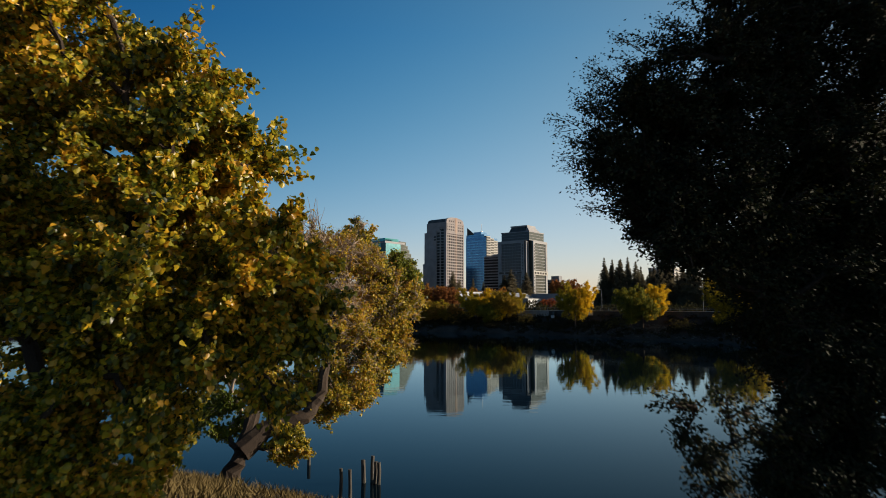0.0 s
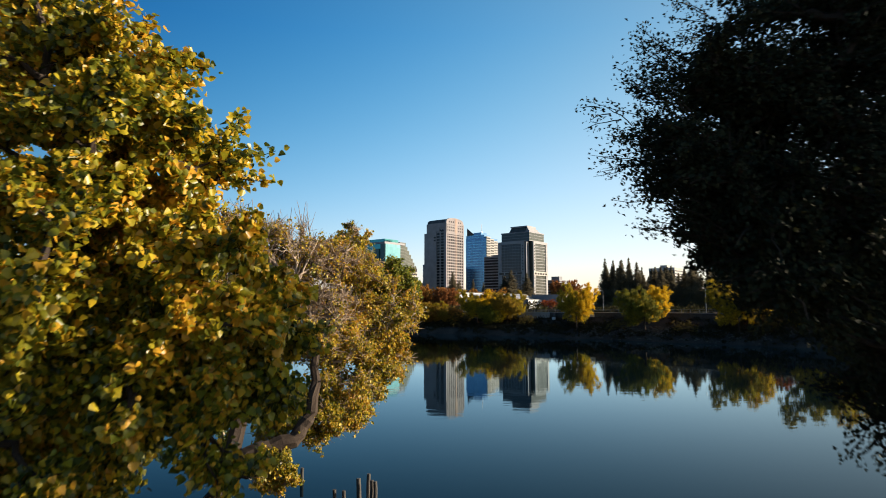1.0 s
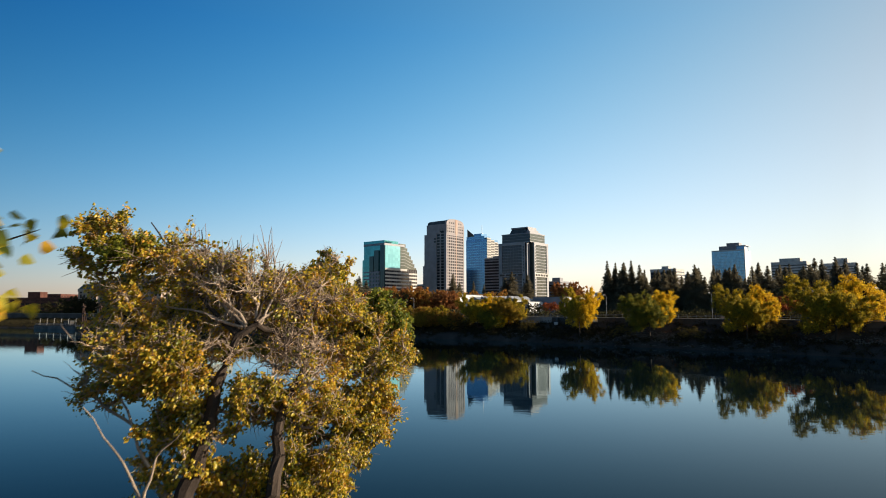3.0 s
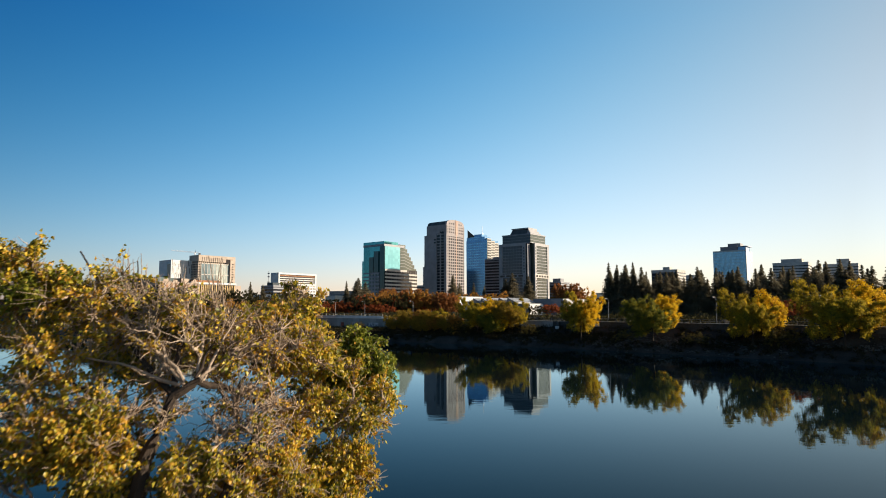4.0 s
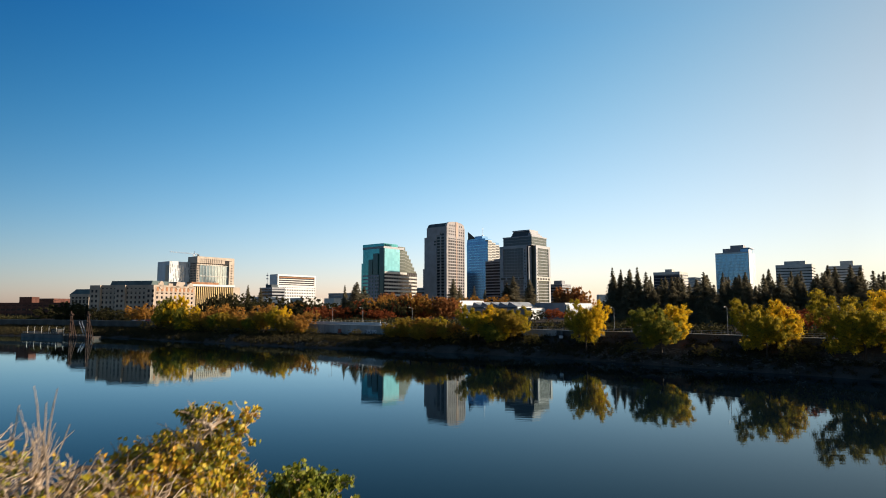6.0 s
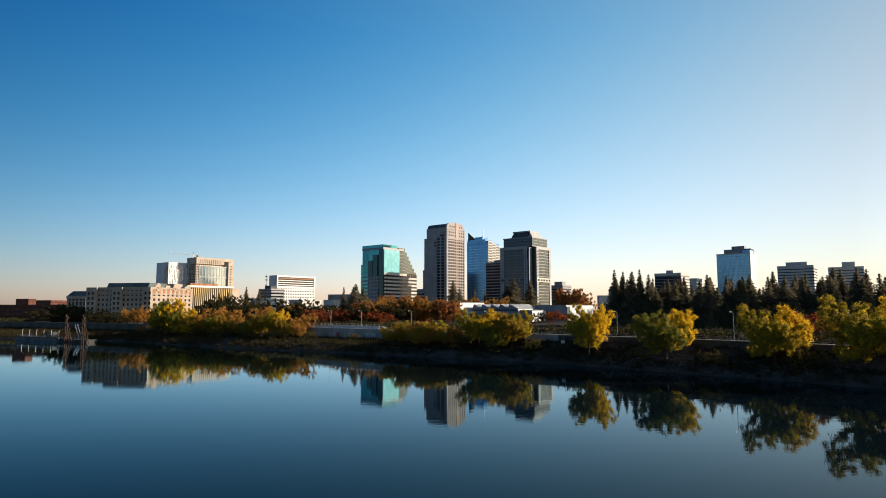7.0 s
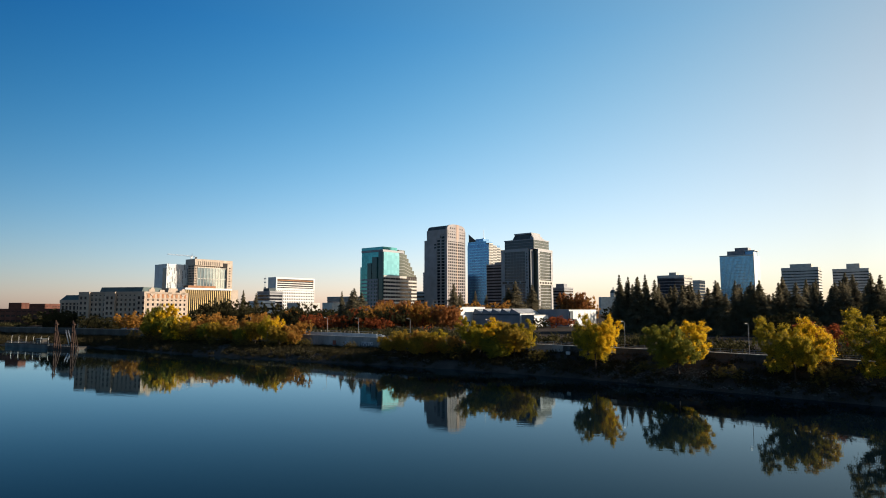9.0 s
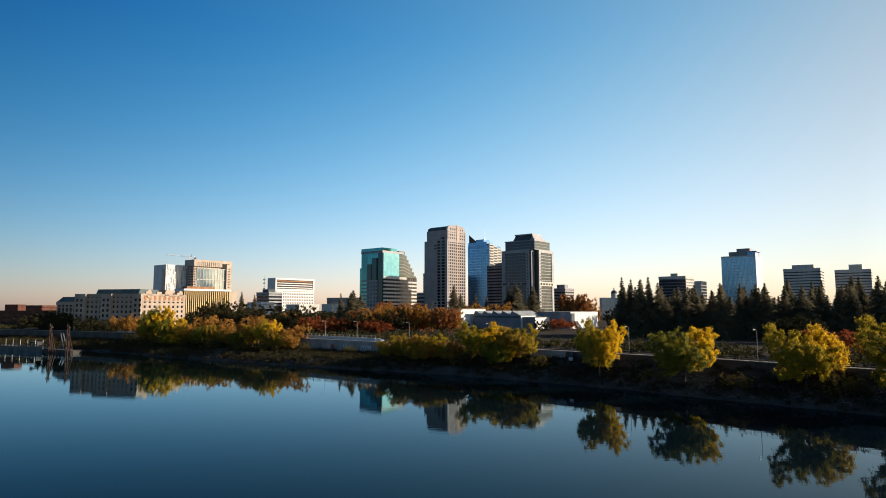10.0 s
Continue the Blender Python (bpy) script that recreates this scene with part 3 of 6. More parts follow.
def vault_tower():
    t = thing("vaulted_tower", "pink granite office tower with punched windows and a vaulted roof", "tower", corner(5.6, 812))
    w, d = 37, 38
    clad(t, w, d, 8.8, 111.0, 26, 9, 9, 0.36, 1.0, PINKSTONE, GL_DARK, 0.3)
    clad(t, w - 4, d, 111.85, 124, 3, 8, 9, 0.5, 1.9, PINKSTONE, GL_DARK, 0.3)
    repeat("river_window", (-16.0, -11.0, -0.44, -0.28, 0, 2.5), GL_DARK, t, [(0, 0, 10.6 + 3.93 * k) for k in range(26)])
    repeat("river_window", (-8.8, -3.8, -0.44, -0.28, 0, 2.5), GL_DARK, t, [(0, 0, 10.6 + 3.93 * k) for k in range(27)])
    # blank granite on the river front, with two columns of windows that climb in steps
    part("blank_panel", boxes((-w - 0.7, -16.6, -1.0, -0.36, 8.8, 111.8)), PINKSTONE, t)
    part("blank_panel", boxes((-w + 3.4, -16.6, -1.0, -0.36, 111.85, 124.4)), PINKSTONE, t)
    part("blank_panel", boxes((-16.55, -10.7, -1.0, -0.36, 113.5, 124.4)), PINKSTONE, t)
    part("blank_panel", boxes((-10.65, -3.6, -1.0, -0.36, 118.0, 124.4)), PINKSTONE, t)
    part("pilaster", boxes((-10.7, -9.1, -0.9, -0.3, 8.8, 113.4)), PINKSTONE, t)
    part("pilaster", boxes((-3.5, 0.6, -0.9, -0.3, 8.8, 124.6)), PINKSTONE, t)
    part("pilaster", boxes((0.32, 0.6, -0.28, 1.6, 8.8, 124.6)), PINKSTONE, t)
    part("pilaster", boxes((0.32, 0.6, d - 1.6, d + 0.3, 8.8, 124.6)), PINKSTONE, t)
    repeat("step_window", (-20.8, -17.2, -1.06, -0.98, 0, 2.0), GL_DARK, t, [(0, 0, 100.5), (0, 0, 104.4)])
    bm = bmesh.new()
    outline = [(0, 124.7)] + [(d * (0.5 - 0.5 * math.cos(math.pi * k / 14)), 124.7 + 7.0 * math.sin(math.pi * k / 14) ** 0.7) for k in range(1, 14)] + [(d, 124.7)]
    prism(bm, outline, -32.8, -2.6)
    part("vault", bm, SLATE, t, "dark metal vaulted roof")
    bm = bmesh.new()
    prism(bm, [(y, z + (0.6 if z > 125.0 else 0)) for y, z in outline], -2.58, 0.3)
    part("gable", bm, PINKSTONE, t)
    part("gable_slot", boxes((0.28, 0.7, 18.6, 23.4, 112, 132.0)), ROSE, t, "dark recessed slot in the gable")
    part("centre_recess", boxes((0.28, 0.42, 20.0, 22.0, 8.8, 112)), ROSE, t)
    repeat("gable_window", (0.28, 0.4, -0.9, 0.9, 125.6, 127.6), GL_DARK, t, [(0, y, 0) for y in (6.5, 11, 15.3, 27, 31.5)])
    # low stair tower at the foot
    part("annex", boxes((-19, -14, -12, -2, 8.8, 34)), PINKSTONE, t)
    repeat("annex_window", (-13.99, -13.9, -9, -5, 0, 1.6), GL_DARK, t, [(0, 0, 12 + 3.6 * k) for k in range(6)])
    return t


def stepped_tower():
    t = thing("stepped_glass_tower", "green and teal glass office tower with a stepped back", "tower", corner(-70.9, 752))
    w, d = 36, 24
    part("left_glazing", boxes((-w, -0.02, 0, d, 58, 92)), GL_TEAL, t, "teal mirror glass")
    # Sunward front: the sheen of sun and sky is put into a paler green.
    part("right_glazing", boxes((-0.02, 0.4, 1.2, d + 4, 62, 92)), GL_GREEN, t, "green glass, pale as if lit by sun and sky")
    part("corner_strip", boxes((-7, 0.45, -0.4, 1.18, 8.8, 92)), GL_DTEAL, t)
    for xa, xb, zt in ((-16.5, -8.5, 84), (-24.5, -17.5, 77)):
        part("dark_bay", boxes((xa, xb, -1.6, -0.02, 58, zt)), GL_DTEAL, t)
    part("top_band", boxes((-w - 0.1, 0.5, -0.5, d + 12, 90, 92.6)), GREYSTONE, t)
    part("top_glazing", boxes((-w, 0.4, -0.4, d, 92.6, 96)), GL_TEAL, t)
    part("side_wing", boxes((-w - 4, -w - 0.05, 1.5, d, 8.8, 73)), GL_TEAL, t)
    repeat("mullion", (-0.05, 0.05, -0.12, 0.02, 58, 92), GL_DTEAL, t, [(-w + 1.8 * k, 0, 0) for k in range(1, 7)])
    # stepped back in grey-green glass with a stone line at each floor
    for k in range(7):
        y0 = d + 4.02 if k == 0 else d + 15 + (k - 1) * 3.6
        z1 = 94 - 4.9 * k
        step = part("step", boxes((-w + 3, -0.6 - 0.15 * k, y0, d + 15 + k * 3.6, 8.8, z1)), GL_OLIVE, t, "greenish grey glass step")
        repeat("floor_line", (-0.5, 0.12, y0, d + 15.05 + k * 3.6, 0, 0.3), GREYSTONE, step, [(-0.6 - 0.15 * k, 0, z1 - 0.5 - 3.9 * j) for j in range(int((z1 - 63) / 3.9) + 1)])
    # lower storeys: pale stone bands with ribbon windows between
    part("ribbon_glazing", boxes((-0.6, 0.42, 1.2, d + 36, 8.8, 61.9)), GL_DARK, t)
    repeat("spandrel", (-0.6, 0.75, 1.2, d + 17, -2.6, 0), PALE, t, [(0, 0, 62)], "stone band")
    repeat("spandrel", (-0.6, 0.75, 1.2, d + 36.2, -2.1, 0), PALE, t, [(0, 0, 57.2 - 4.4 * k) for k in range(11)], "stone band")
    repeat("window_bar", (0.4, 0.6, -0.15, 0.15, 8.8, 61), GREYSTONE, t, [(0, 4 + 4.4 * k, 0) for k in range(13)])
    part("left_base", boxes((-w, -0.02, 0.02, d, 8.8, 57.98)), GL_TEAL, t, "teal mirror glass")
    part("stone_grid", boxes((-25, -7.1, -1.3, -0.02, 8.8, 57.9)), GREYSTONE, t, "dark stone grid")
    for xa in (-23.6, -18.4, -13.2, -9.6):
        repeat("grid_window", (xa, xa + 2.4, -1.38, -1.28, 0, 2.4), GL_DTEAL, t, [(0, 0, 53.4 - 4.4 * k) for k in range(10)])
    repeat("left_spandrel", (-w - 0.1, -25.05, -0.35, 0.0, -1.7, 0), ASHSTONE, t, [(0, 0, 58 - 4.4 * k) for k in range(11)])
    return t


def notched_tower():
    t = thing("grey_office_tower", "dark grey glass and granite office tower with a hipped crown", "tower", corner(106.4, 737))
    w, d, n = 45, 41, 8
    # Sunward glass and belt are paler than the river front: sun put into colour.
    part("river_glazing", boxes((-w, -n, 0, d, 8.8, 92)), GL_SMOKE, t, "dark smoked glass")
    part("side_glazing", boxes((-n + 0.02, 0, n, d - 0.02, 8.8, 92)), GL_OLIVE, t, "grey-green glass, paler as if sunlit")
    # granite frames round both glass fronts, with the corner cut back between them
    for xa, xb in ((-w - 0.6, -w + 4.4), (-n - 4.2, -n + 0.3)):
        part("corner_pier", boxes((xa, xb, -0.7, 0.4, 8.8, 92)), ASHSTONE, t)
    for ya, yb in ((n - 0.5, n + 3.6), (d - 3.6, d + 0.6)):
        part("corner_pier", boxes((-0.4, 0.7, ya, yb, 8.8, 92)), ASHSTONE, t)
    part("notch_pier", boxes((-n + 1.4, -n + 2.6, 0.6, n - 0.6, 8.8, 92)), GREYSTONE, t)
    part("frame_head", boxes((-w - 0.7, -n + 0.4, -0.8, 0.3, 89.2, 92.4)), ASHSTONE, t)
    part("frame_head", boxes((-0.3, 0.8, n - 0.6, d + 0.7, 89.2, 92.4)), ASHSTONE, t)
    part("belt", boxes((-w - 0.9, -n + 0.5, -0.9, 0.2, 51, 54.8)), ASHSTONE, t)
    part("belt", boxes((-0.3, 0.9, n - 0.7, d + 0.9, 50.2, 55.2)), PALE, t)
    repeat("belt_window", (0.86, 1.0, 0, 4.0, 51.4, 53.6), GL_DARK, t, [(0, n + 1.6 + 6.3 * k, 0) for k in range(5)])
    repeat("belt_window", (0, 6.6, -0.98, -0.86, 51.7, 54.0), GL_DARK, t, [(-w + 1.2 + 8.6 * k, 0, 0) for k in range(4)])
    floors = [9.6 + 3.62 * k for k in range(22) if abs(9.6 + 3.62 * k - 52.4) > 3.2]
    repeat("floor_line", (-w + 4.4, -n - 4.2, -0.14, 0.02, 0, 0.5), GREYSTONE, t, [(0, 0, z) for z in floors])
    repeat("side_spandrel", (-0.02, 0.22, n + 3.6, d - 3.6, 0, 0.6), GREYSTONE, t, [(0, 0, z) for z in floors])
    repeat("mullion", (-0.09, 0.09, -0.1, 0.02, 8.8, 89), GREYSTONE, t, [(-w + 4.4 + 4.0 * k, 0, 0) for k in range(1, 7)])
    repeat("side_mullion", (-0.02, 0.16, -0.07, 0.07, 8.8, 89), GREYSTONE, t, [(0, n + 3.6 + 2.9 * k, 0) for k in range(1, 9)])
    repeat("pier_window", (0, 1.5, -0.78, -0.68, 0, 1.7), GL_DARK, t, [(-n - 2.6, 0, z) for z in floors])
    repeat("pier_window", (0.68, 0.78, 0, 1.5, 0, 1.7), GL_DARK, t, [(0, n + 0.9, z) for z in floors])
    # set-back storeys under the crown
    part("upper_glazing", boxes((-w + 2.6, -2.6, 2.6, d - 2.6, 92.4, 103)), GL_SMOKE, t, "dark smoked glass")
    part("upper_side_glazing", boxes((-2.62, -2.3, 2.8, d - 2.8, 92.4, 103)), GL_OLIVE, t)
    for z in (92.4, 96.0, 99.5):
        part("upper_line", boxes((-w + 2.4, -2.1, 2.4, d - 2.4, z, z + (0.9 if z < 93 else 0.4))), GREYSTONE, t)
    part("upper_cornice", boxes((-w + 2.1, -1.9, 2.1, d - 2.1, 102.6, 103.9)), GREYSTONE, t)
    part("crown_roof", hip(bmesh.new(), -w + 9, -10.5, 9, d - 9, 103.9, 110.6, 2.6), SLATE, t, "dark hipped metal crown")
    # Crown side in lighter stone than the roof, for the sun on it.
    for k in range(3):
        part("crown_step", boxes((-10.4, -5.4 - 1.9 * k, 8 + 1.2 * k, d - 8 - 1.2 * k, 103.9 + 2.3 * k, 106.2 + 2.3 * k)), GREYSTONE, t, "stepped stone crown side, paler as if sunlit")
    part("crown_rim", boxes((-w + 11, -9.6, 10.4, d - 10.4, 110.8, 112.4)), ASHSTONE, t)
    return t


def spire_tower():
    t = thing("blue_glass_tower", "blue mirror glass tower with a pointed fin and stepped top", "tower", corner(66.3, 914))
    w = 38
    part("glazing", boxes((-w, 0, 0, 30, 8.8, 116)), GL_BLUE, t)
    part("glazing", boxes((-w + 0.5, -4, 0.3, 16, 116.02, 120.6)), GL_BLUE, t)
    part("glazing", boxes((-w + 14, -10, 1, 16, 120.62, 124.8)), GL_BLUE, t)
    repeat("floor_line", (-w - 0.15, 0.2, -0.2, 0.02, 0, 1.1), GL_SKY, t, [(0, 0, 10 + k * 4) for k in range(26)])
    repeat("floor_line", (-w + 0.5, -4, 0.12, 0.32, 0, 0.8), GL_SKY, t, [(0, 0, 117 + 3 * k) for k in range(2)])
    repeat("mullion", (-0.06, 0.06, -0.1, 0.02, 8.8, 114), GL_GREY, t, [(-w + 3.8 * k, 0, 0) for k in range(1, 10)])
    # the side wing falls in steps, with pale bands and square windows
    for k in range(5):
        ya, yb, zt = 0.6 + 10 * k, 10.6 + 10 * k, 117.5 - 2.7 * k
        wing = part("stepped_wing", boxes((-26, 0.3, ya, yb - 0.02, 8.8, zt)), GL_DARK, t, "pale banded stepped wing")
        repeat("wing_band", (-26.1, 0.62, ya, yb - 0.04, -1.55, 0), PALE, wing, [(0, 0, zt + 0.4 - 3.9 * j) for j in range(27)])
        repeat("wing_pier", (0.28, 0.56, -0.4, 0.4, 8.8, zt), PALE, wing, [(0, ya + 1.0 + 2.7 * j, 0) for j in range(4)])
    bm = bmesh.new()
    prism(bm, [(0.5, 120.62), (14, 120.62), (0.5, 132.5)], 0, 3)
    fin = part("fin", bm, GL_DARK, t, "dark pointed roof fin")
    fin.matrix_basis = Matrix.Translation((-w + 1.5, 0, 0)) @ Matrix.Rotation(radians(-50), 4, "Z")
    part("mast", boxes((-14.2, -13.8, 8, 8.4, 124.4, 138)), STEEL, t)
    part("mast_foot", boxes((-15.2, -12.8, 7, 9.4, 124.42, 126.5)), STEEL, t)
    return t


def slab_block(name, label, x, y, w, d, z1, floors, wall, glass, a=39.0, band=0.5, bays=8, piers=False, proud=0.3, pent=None, z0=8.8, baysy=None, pier=1.2, pier_y=None):
    t = thing(name, label, "office block", corner(x, y, a))
    clad(t, w, d, z0, z1, floors, bays, baysy or bays, band, pier, wall, glass, proud, piers=piers, pier_y=pier_y)
    roof_slab(t, w, d, z1, CONCRETE)
    if pent:
        xa, xb, ya, yb, h, mat = pent
        part("penthouse", boxes((xa, xb, ya, yb, z1 + 0.3, z1 + h)), mat, t)
    return t


vault_tower()
stepped_tower()
notched_tower()
spire_tower()
slab_block("banded_office_block", "dark glass office block with pale floor bands", 88.5, 862, 35, 24, 83, 18, GREYSTONE, GL_DARK, band=0.42, pent=(-24, -4, 4, 18, 3.5, GREYSTONE))
slab_block("pale_office_block", "pale low office block half hidden by towers", -13, 905, 20, 20, 74, 15, GREYSTONE, GL_GREY)
slab_block("pale_office_block", "pale stone low office block between towers", -26, 860, 16, 14, 45, 7, PALE, GL_DARK)
slab_block("grey_office_block", "grey office block with dark windows behind autumn trees", 190, 990, 40, 30, 55, 10, GREYSTONE, GL_DARK, pent=(-16, -2, 3, 14, 6.5, GREYSTONE))
slab_block("grey_office_block", "grey office block with dark windows half hidden by towers", 64, 985, 30, 30, 92, 20, PALE, GL_DARK, piers=True)


def blue_block():
    t = slab_block("blue_glass_block", "pale blue glass high-rise with a dark penthouse", 504.5, 1022, 51, 34, 109.4, 20, GL_GREY, GL_SKY, band=0.06, proud=0.12, piers=True, bays=26, baysy=10, pier=0.3)
    part("penthouse", boxes((-40, -13, 4, 26, 109.7, 117.2)), GREYSTONE, t, "dark metal penthouse")
    part("upper_penthouse", boxes((-28, -8, 5, 25, 117.22, 122.2)), GREYSTONE, t)
    part("recess", boxes((-12.9, 0.6, 6, 30, 109.7, 115.9)), GL_BLUE, t, "deep blue recessed glass")
    part("canopy", boxes((-13, 2.5, 2, 36, 116.4, 117.2)), WHITE, t, "thin white roof canopy")
    part("blade", boxes((0.3, 1.4, -0.9, 20, 8.8, 114)), WHITE, t, "thin white blade wall")
    # Side glass paler than the front, the bright sky put into its tint.
    part("side_glazing", boxes((0.14, 1.2, 20.5, 44, 8.8, 108.9)), GL_PALE, t)
    return t


blue_block()
slab_block("grey_office_slab", "grey-brown concrete office slab with dark window bands", 566, 952, 49, 36, 84, 17, PALE, GL_DARK, band=0.7, pent=(-38, -9, 5, 25, 6.5, PALE))
slab_block("grey_office_slab", "grey-brown concrete office slab with dark window bands", 682, 1009, 49, 36, 86, 17, PALE, GL_DARK, band=0.7, pent=(-30, -12, 5, 25, 9, PALE))
dark_block = slab_block("dark_glass_block", "dark blue glass office block behind redwoods", 341.6, 897, 37.6, 38, 69, 14, GREYSTONE, GL_SMOKE, band=0.14, proud=0.12, pent=(-22, -12, 4, 16, 5.0, PALE))
part("roof_edge", boxes((-37.9, 0.3, -0.3, 38.3, 66.0, 69.9)), PALE, dark_block, "pale roof edge")
repeat("side_band", (0.12, 0.5, 0.2, 37.8, 0, 2.6), PALE, dark_block, [(0, 0, 10 + 4.3 * k) for k in range(13)], "pale stone side band")
slab_block("pale_flat_block", "pale flat-roofed office block behind trees", 422, 1037, 34, 30, 68, 12, PALE, GL_GREY, band=0.6)

court = slab_block("court_tower", "beige stone court tower with a tall curved glass front", -477, 1199, 31.5, 78, 116, 22, SAND, GL_DARK, band=0.5, piers=True, bays=6, baysy=18, pier=1.6)
bm = bmesh.new()
bow = [(6 + 60 * k / 10, 0.7 + 3.6 * math.sin(math.pi * k / 10)) for k in range(11)]
lo = [bm.verts.new((x, y, 60)) for y, x in bow]
hi = [bm.verts.new((x, y, 102)) for y, x in bow]
for k in range(10):
    bm.faces.new((lo[k], lo[k + 1], hi[k + 1], hi[k]))
bm.faces.new(hi)
part("curtain_wall", bm, GL_COURT, court, "tall curved grey-green glass front")
for k in range(11):
    y, x = bow[k]
    part("mullion", boxes((x - 0.1, x + 0.5, y - 0.35, y + 0.35, 60, 102)), PALE, court)
for z in (60, 80, 101.4):
    for k in range(10):
        (ya, xa), (yb, xb) = bow[k], bow[k + 1]
        part("transom", boxes((min(xa, xb), max(xa, xb) + 0.5, ya, yb, z, z + 1.3)), PALE, court)
part("cornice", boxes((-32.5, 3.0, -1, 79, 106, 118.5)), SAND, court)
repeat("cornice_slot", (2.95, 3.2, 0, 1.0, 107, 114.5), GL_DARK, court, [(0, 6 + 4.0 * k, 0) for k in range(12)])
part("recess", boxes((2.5, 3.3, 58, 73, 104, 113)), GL_DARK, court)
part("stair_tower", boxes((-4, 4.4, 67, 78.4, 8.8, 112)), SAND, court)
repeat("stair_window", (4.3, 4.5, 70.5, 74, 0, 1.8), GL_DARK, court, [(0, 0, 40 + 5.2 * k) for k in range(13)])
part("setback", boxes((-32, 6.0, 40, 92, 8.8, 60)), SAND, court)

white = slab_block("white_hotel_tower", "white panelled high-rise with narrow windows", -522, 1181, 47, 44, 107, 20, WHITE, WHITE, band=0.12, proud=0.15, piers=False)
slit_rng = random.Random(21)
for k in range(13):
    z = 20.0
    while z < 98:
        h = slit_rng.choice((3.4, 7.2, 11.0))
        if slit_rng.random() < 0.72:
            part("slit_window", boxes((0.05, 0.34, 2.2 + 3.2 * k, 3.1 + 3.2 * k, z, z + h)), GL_GREY, white)
        z += h + slit_rng.choice((0.8, 1.6, 4.0))
part("dark_strip", boxes((-14, -2.5, -0.4, -0.1, 8.8, 100)), GL_SMOKE, white, "dark glazed strip")

ochre = slab_block("ochre_office_block", "low office block with ochre vertical fins", -374, 917, 25, 74, 50.5, 9, GL_GREY, GL_DARK, band=0.08, proud=0.2, piers=False)
repeat("fin", (0.2, 1.1, -0.55, 0.55, 8.8, 50.0), OCHRE, ochre, [(0, 1.2 + 3.1 * k, 0) for k in range(24)], "ochre vertical fin")
part("roof_edge", boxes((-25.6, 1.8, -0.8, 75, 50.6, 53.4)), WHITE, ochre, "white roof edge")
part("roof_screen", boxes((-20, -6, 8, 52, 53.42, 57)), RUSTED, ochre, "rust-coloured roof screen")

framed = slab_block("white_office_block", "white office block with square windows and a framed glass top", -300, 1127, 23, 86, 58, 9, WHITE, GL_SMOKE, band=0.5, piers=True, bays=6, baysy=22, pier=1.6)
slab_block("beige_low_block", "beige low windowless building", -150, 677, 22, 26, 28, 3, PALE, PALE, band=0.4)
slab_block("pale_low_block", "long pale low building with a dark window strip", -132, 765, 18, 46, 29, 2, PALE, GL_DARK, band=0.7)
slab_block("grey_low_block", "grey low office block with a flat roof", -246, 900, 30, 22, 47, 8, GREYSTONE, GL_DARK, band=0.5, pent=(-20, -6, 3, 14, 5, SLATE))
slab_block("grey_low_block", "long pale grey low block behind dark trees", -128, 950, 52, 24, 40, 5, CONCRETE, GL_GREY, band=0.5, a=20)
slab_block("pale_flat_roof", "low white flat-roofed building among trees", -236, 830, 30, 20, 32, 3, WHITE, GL_DARK, band=0.6)
hotel = slab_block("hotel", "rose and sand stucco riverside hotel with punched windows", -207.7, 460, 57, 53, 33.5, 7, STUCCO, GL_DARK, a=11, band=0.5, piers=True, bays=15, baysy=9, proud=0.4, pier=2.0, pier_y=3.4)
arched = slab_block("arched_office_block", "sand stone office block with green hipped roof", -299, 537, 18, 30, 29, 5, STUCCO, GL_DARK, a=11, band=0.24, piers=True, bays=5, baysy=4, pier=1.5, pier_y=2.4)
part("cornice", boxes((-18.9, 0.9, -0.9, 30.9, 27.4, 29.9)), STUCCO, arched)
part("hipped_roof", hip(bmesh.new(), -18.6, 0.6, -0.6, 30.6, 29.9, 34.0, 3.0), PATINA, arched, "dark green hipped metal roof")
for k in range(4):
    V, F = [], []
    y = 3.75 + 7.5 * k
    tube(V, F, [Vector((0.30, y, 24.6)), Vector((0.52, y, 24.6))], [2.3, 2.3], 16)
    F.append(tuple(range(len(V) - 16, len(V))))
    share("arch_head", mesh_from("arch_head", V, F, GL_DARK), arched, Matrix())
warehouse = slab_block("brick_warehouse", "low red brick riverfront warehouse", -330, 560, 80, 30, 22, 3, BRICK, GL_DARK, a=5, band=0.6, piers=True, bays=16, pent=(-50, -38, 3, 12, 6, BRICK))
slab_block("brick_block", "red brick block with a flat roof by the river", -395, 640, 26, 24, 27, 4, BRICK, GL_DARK, a=8, band=0.6, piers=True, bays=6)
slab_block("brick_block", "low brown brick block behind the warehouse", -352, 700, 60, 20, 31, 4, RUSTED, GL_DARK, a=8, band=0.6)

hotel.scale = (0.9, 0.9, 1.0)
part("cornice", boxes((-58, 1.0, -1.0, 54, 33.4, 34.6)), STUCCO, hotel)
part("cornice", boxes((-57.8, 0.8, -0.8, 53.8, 29.2, 29.8)), STUCCO, hotel)
for xa, xb in ((-57.6, -48), (-34, -25), (-6, 0.9)):
    pavilion = part("pavilion", boxes((xa, xb, -2.6, -0.42, 8.8, 34.5)), STUCCO, hotel)
    for j in range(2):
        repeat("window", (xa + 1.6 + j * 3.8, xa + 3.4 + j * 3.8, -2.72, -2.58, 0, 2.0), GL_DARK, pavilion, [(0, 0, 11.2 + k * 3.6) for k in range(6)])
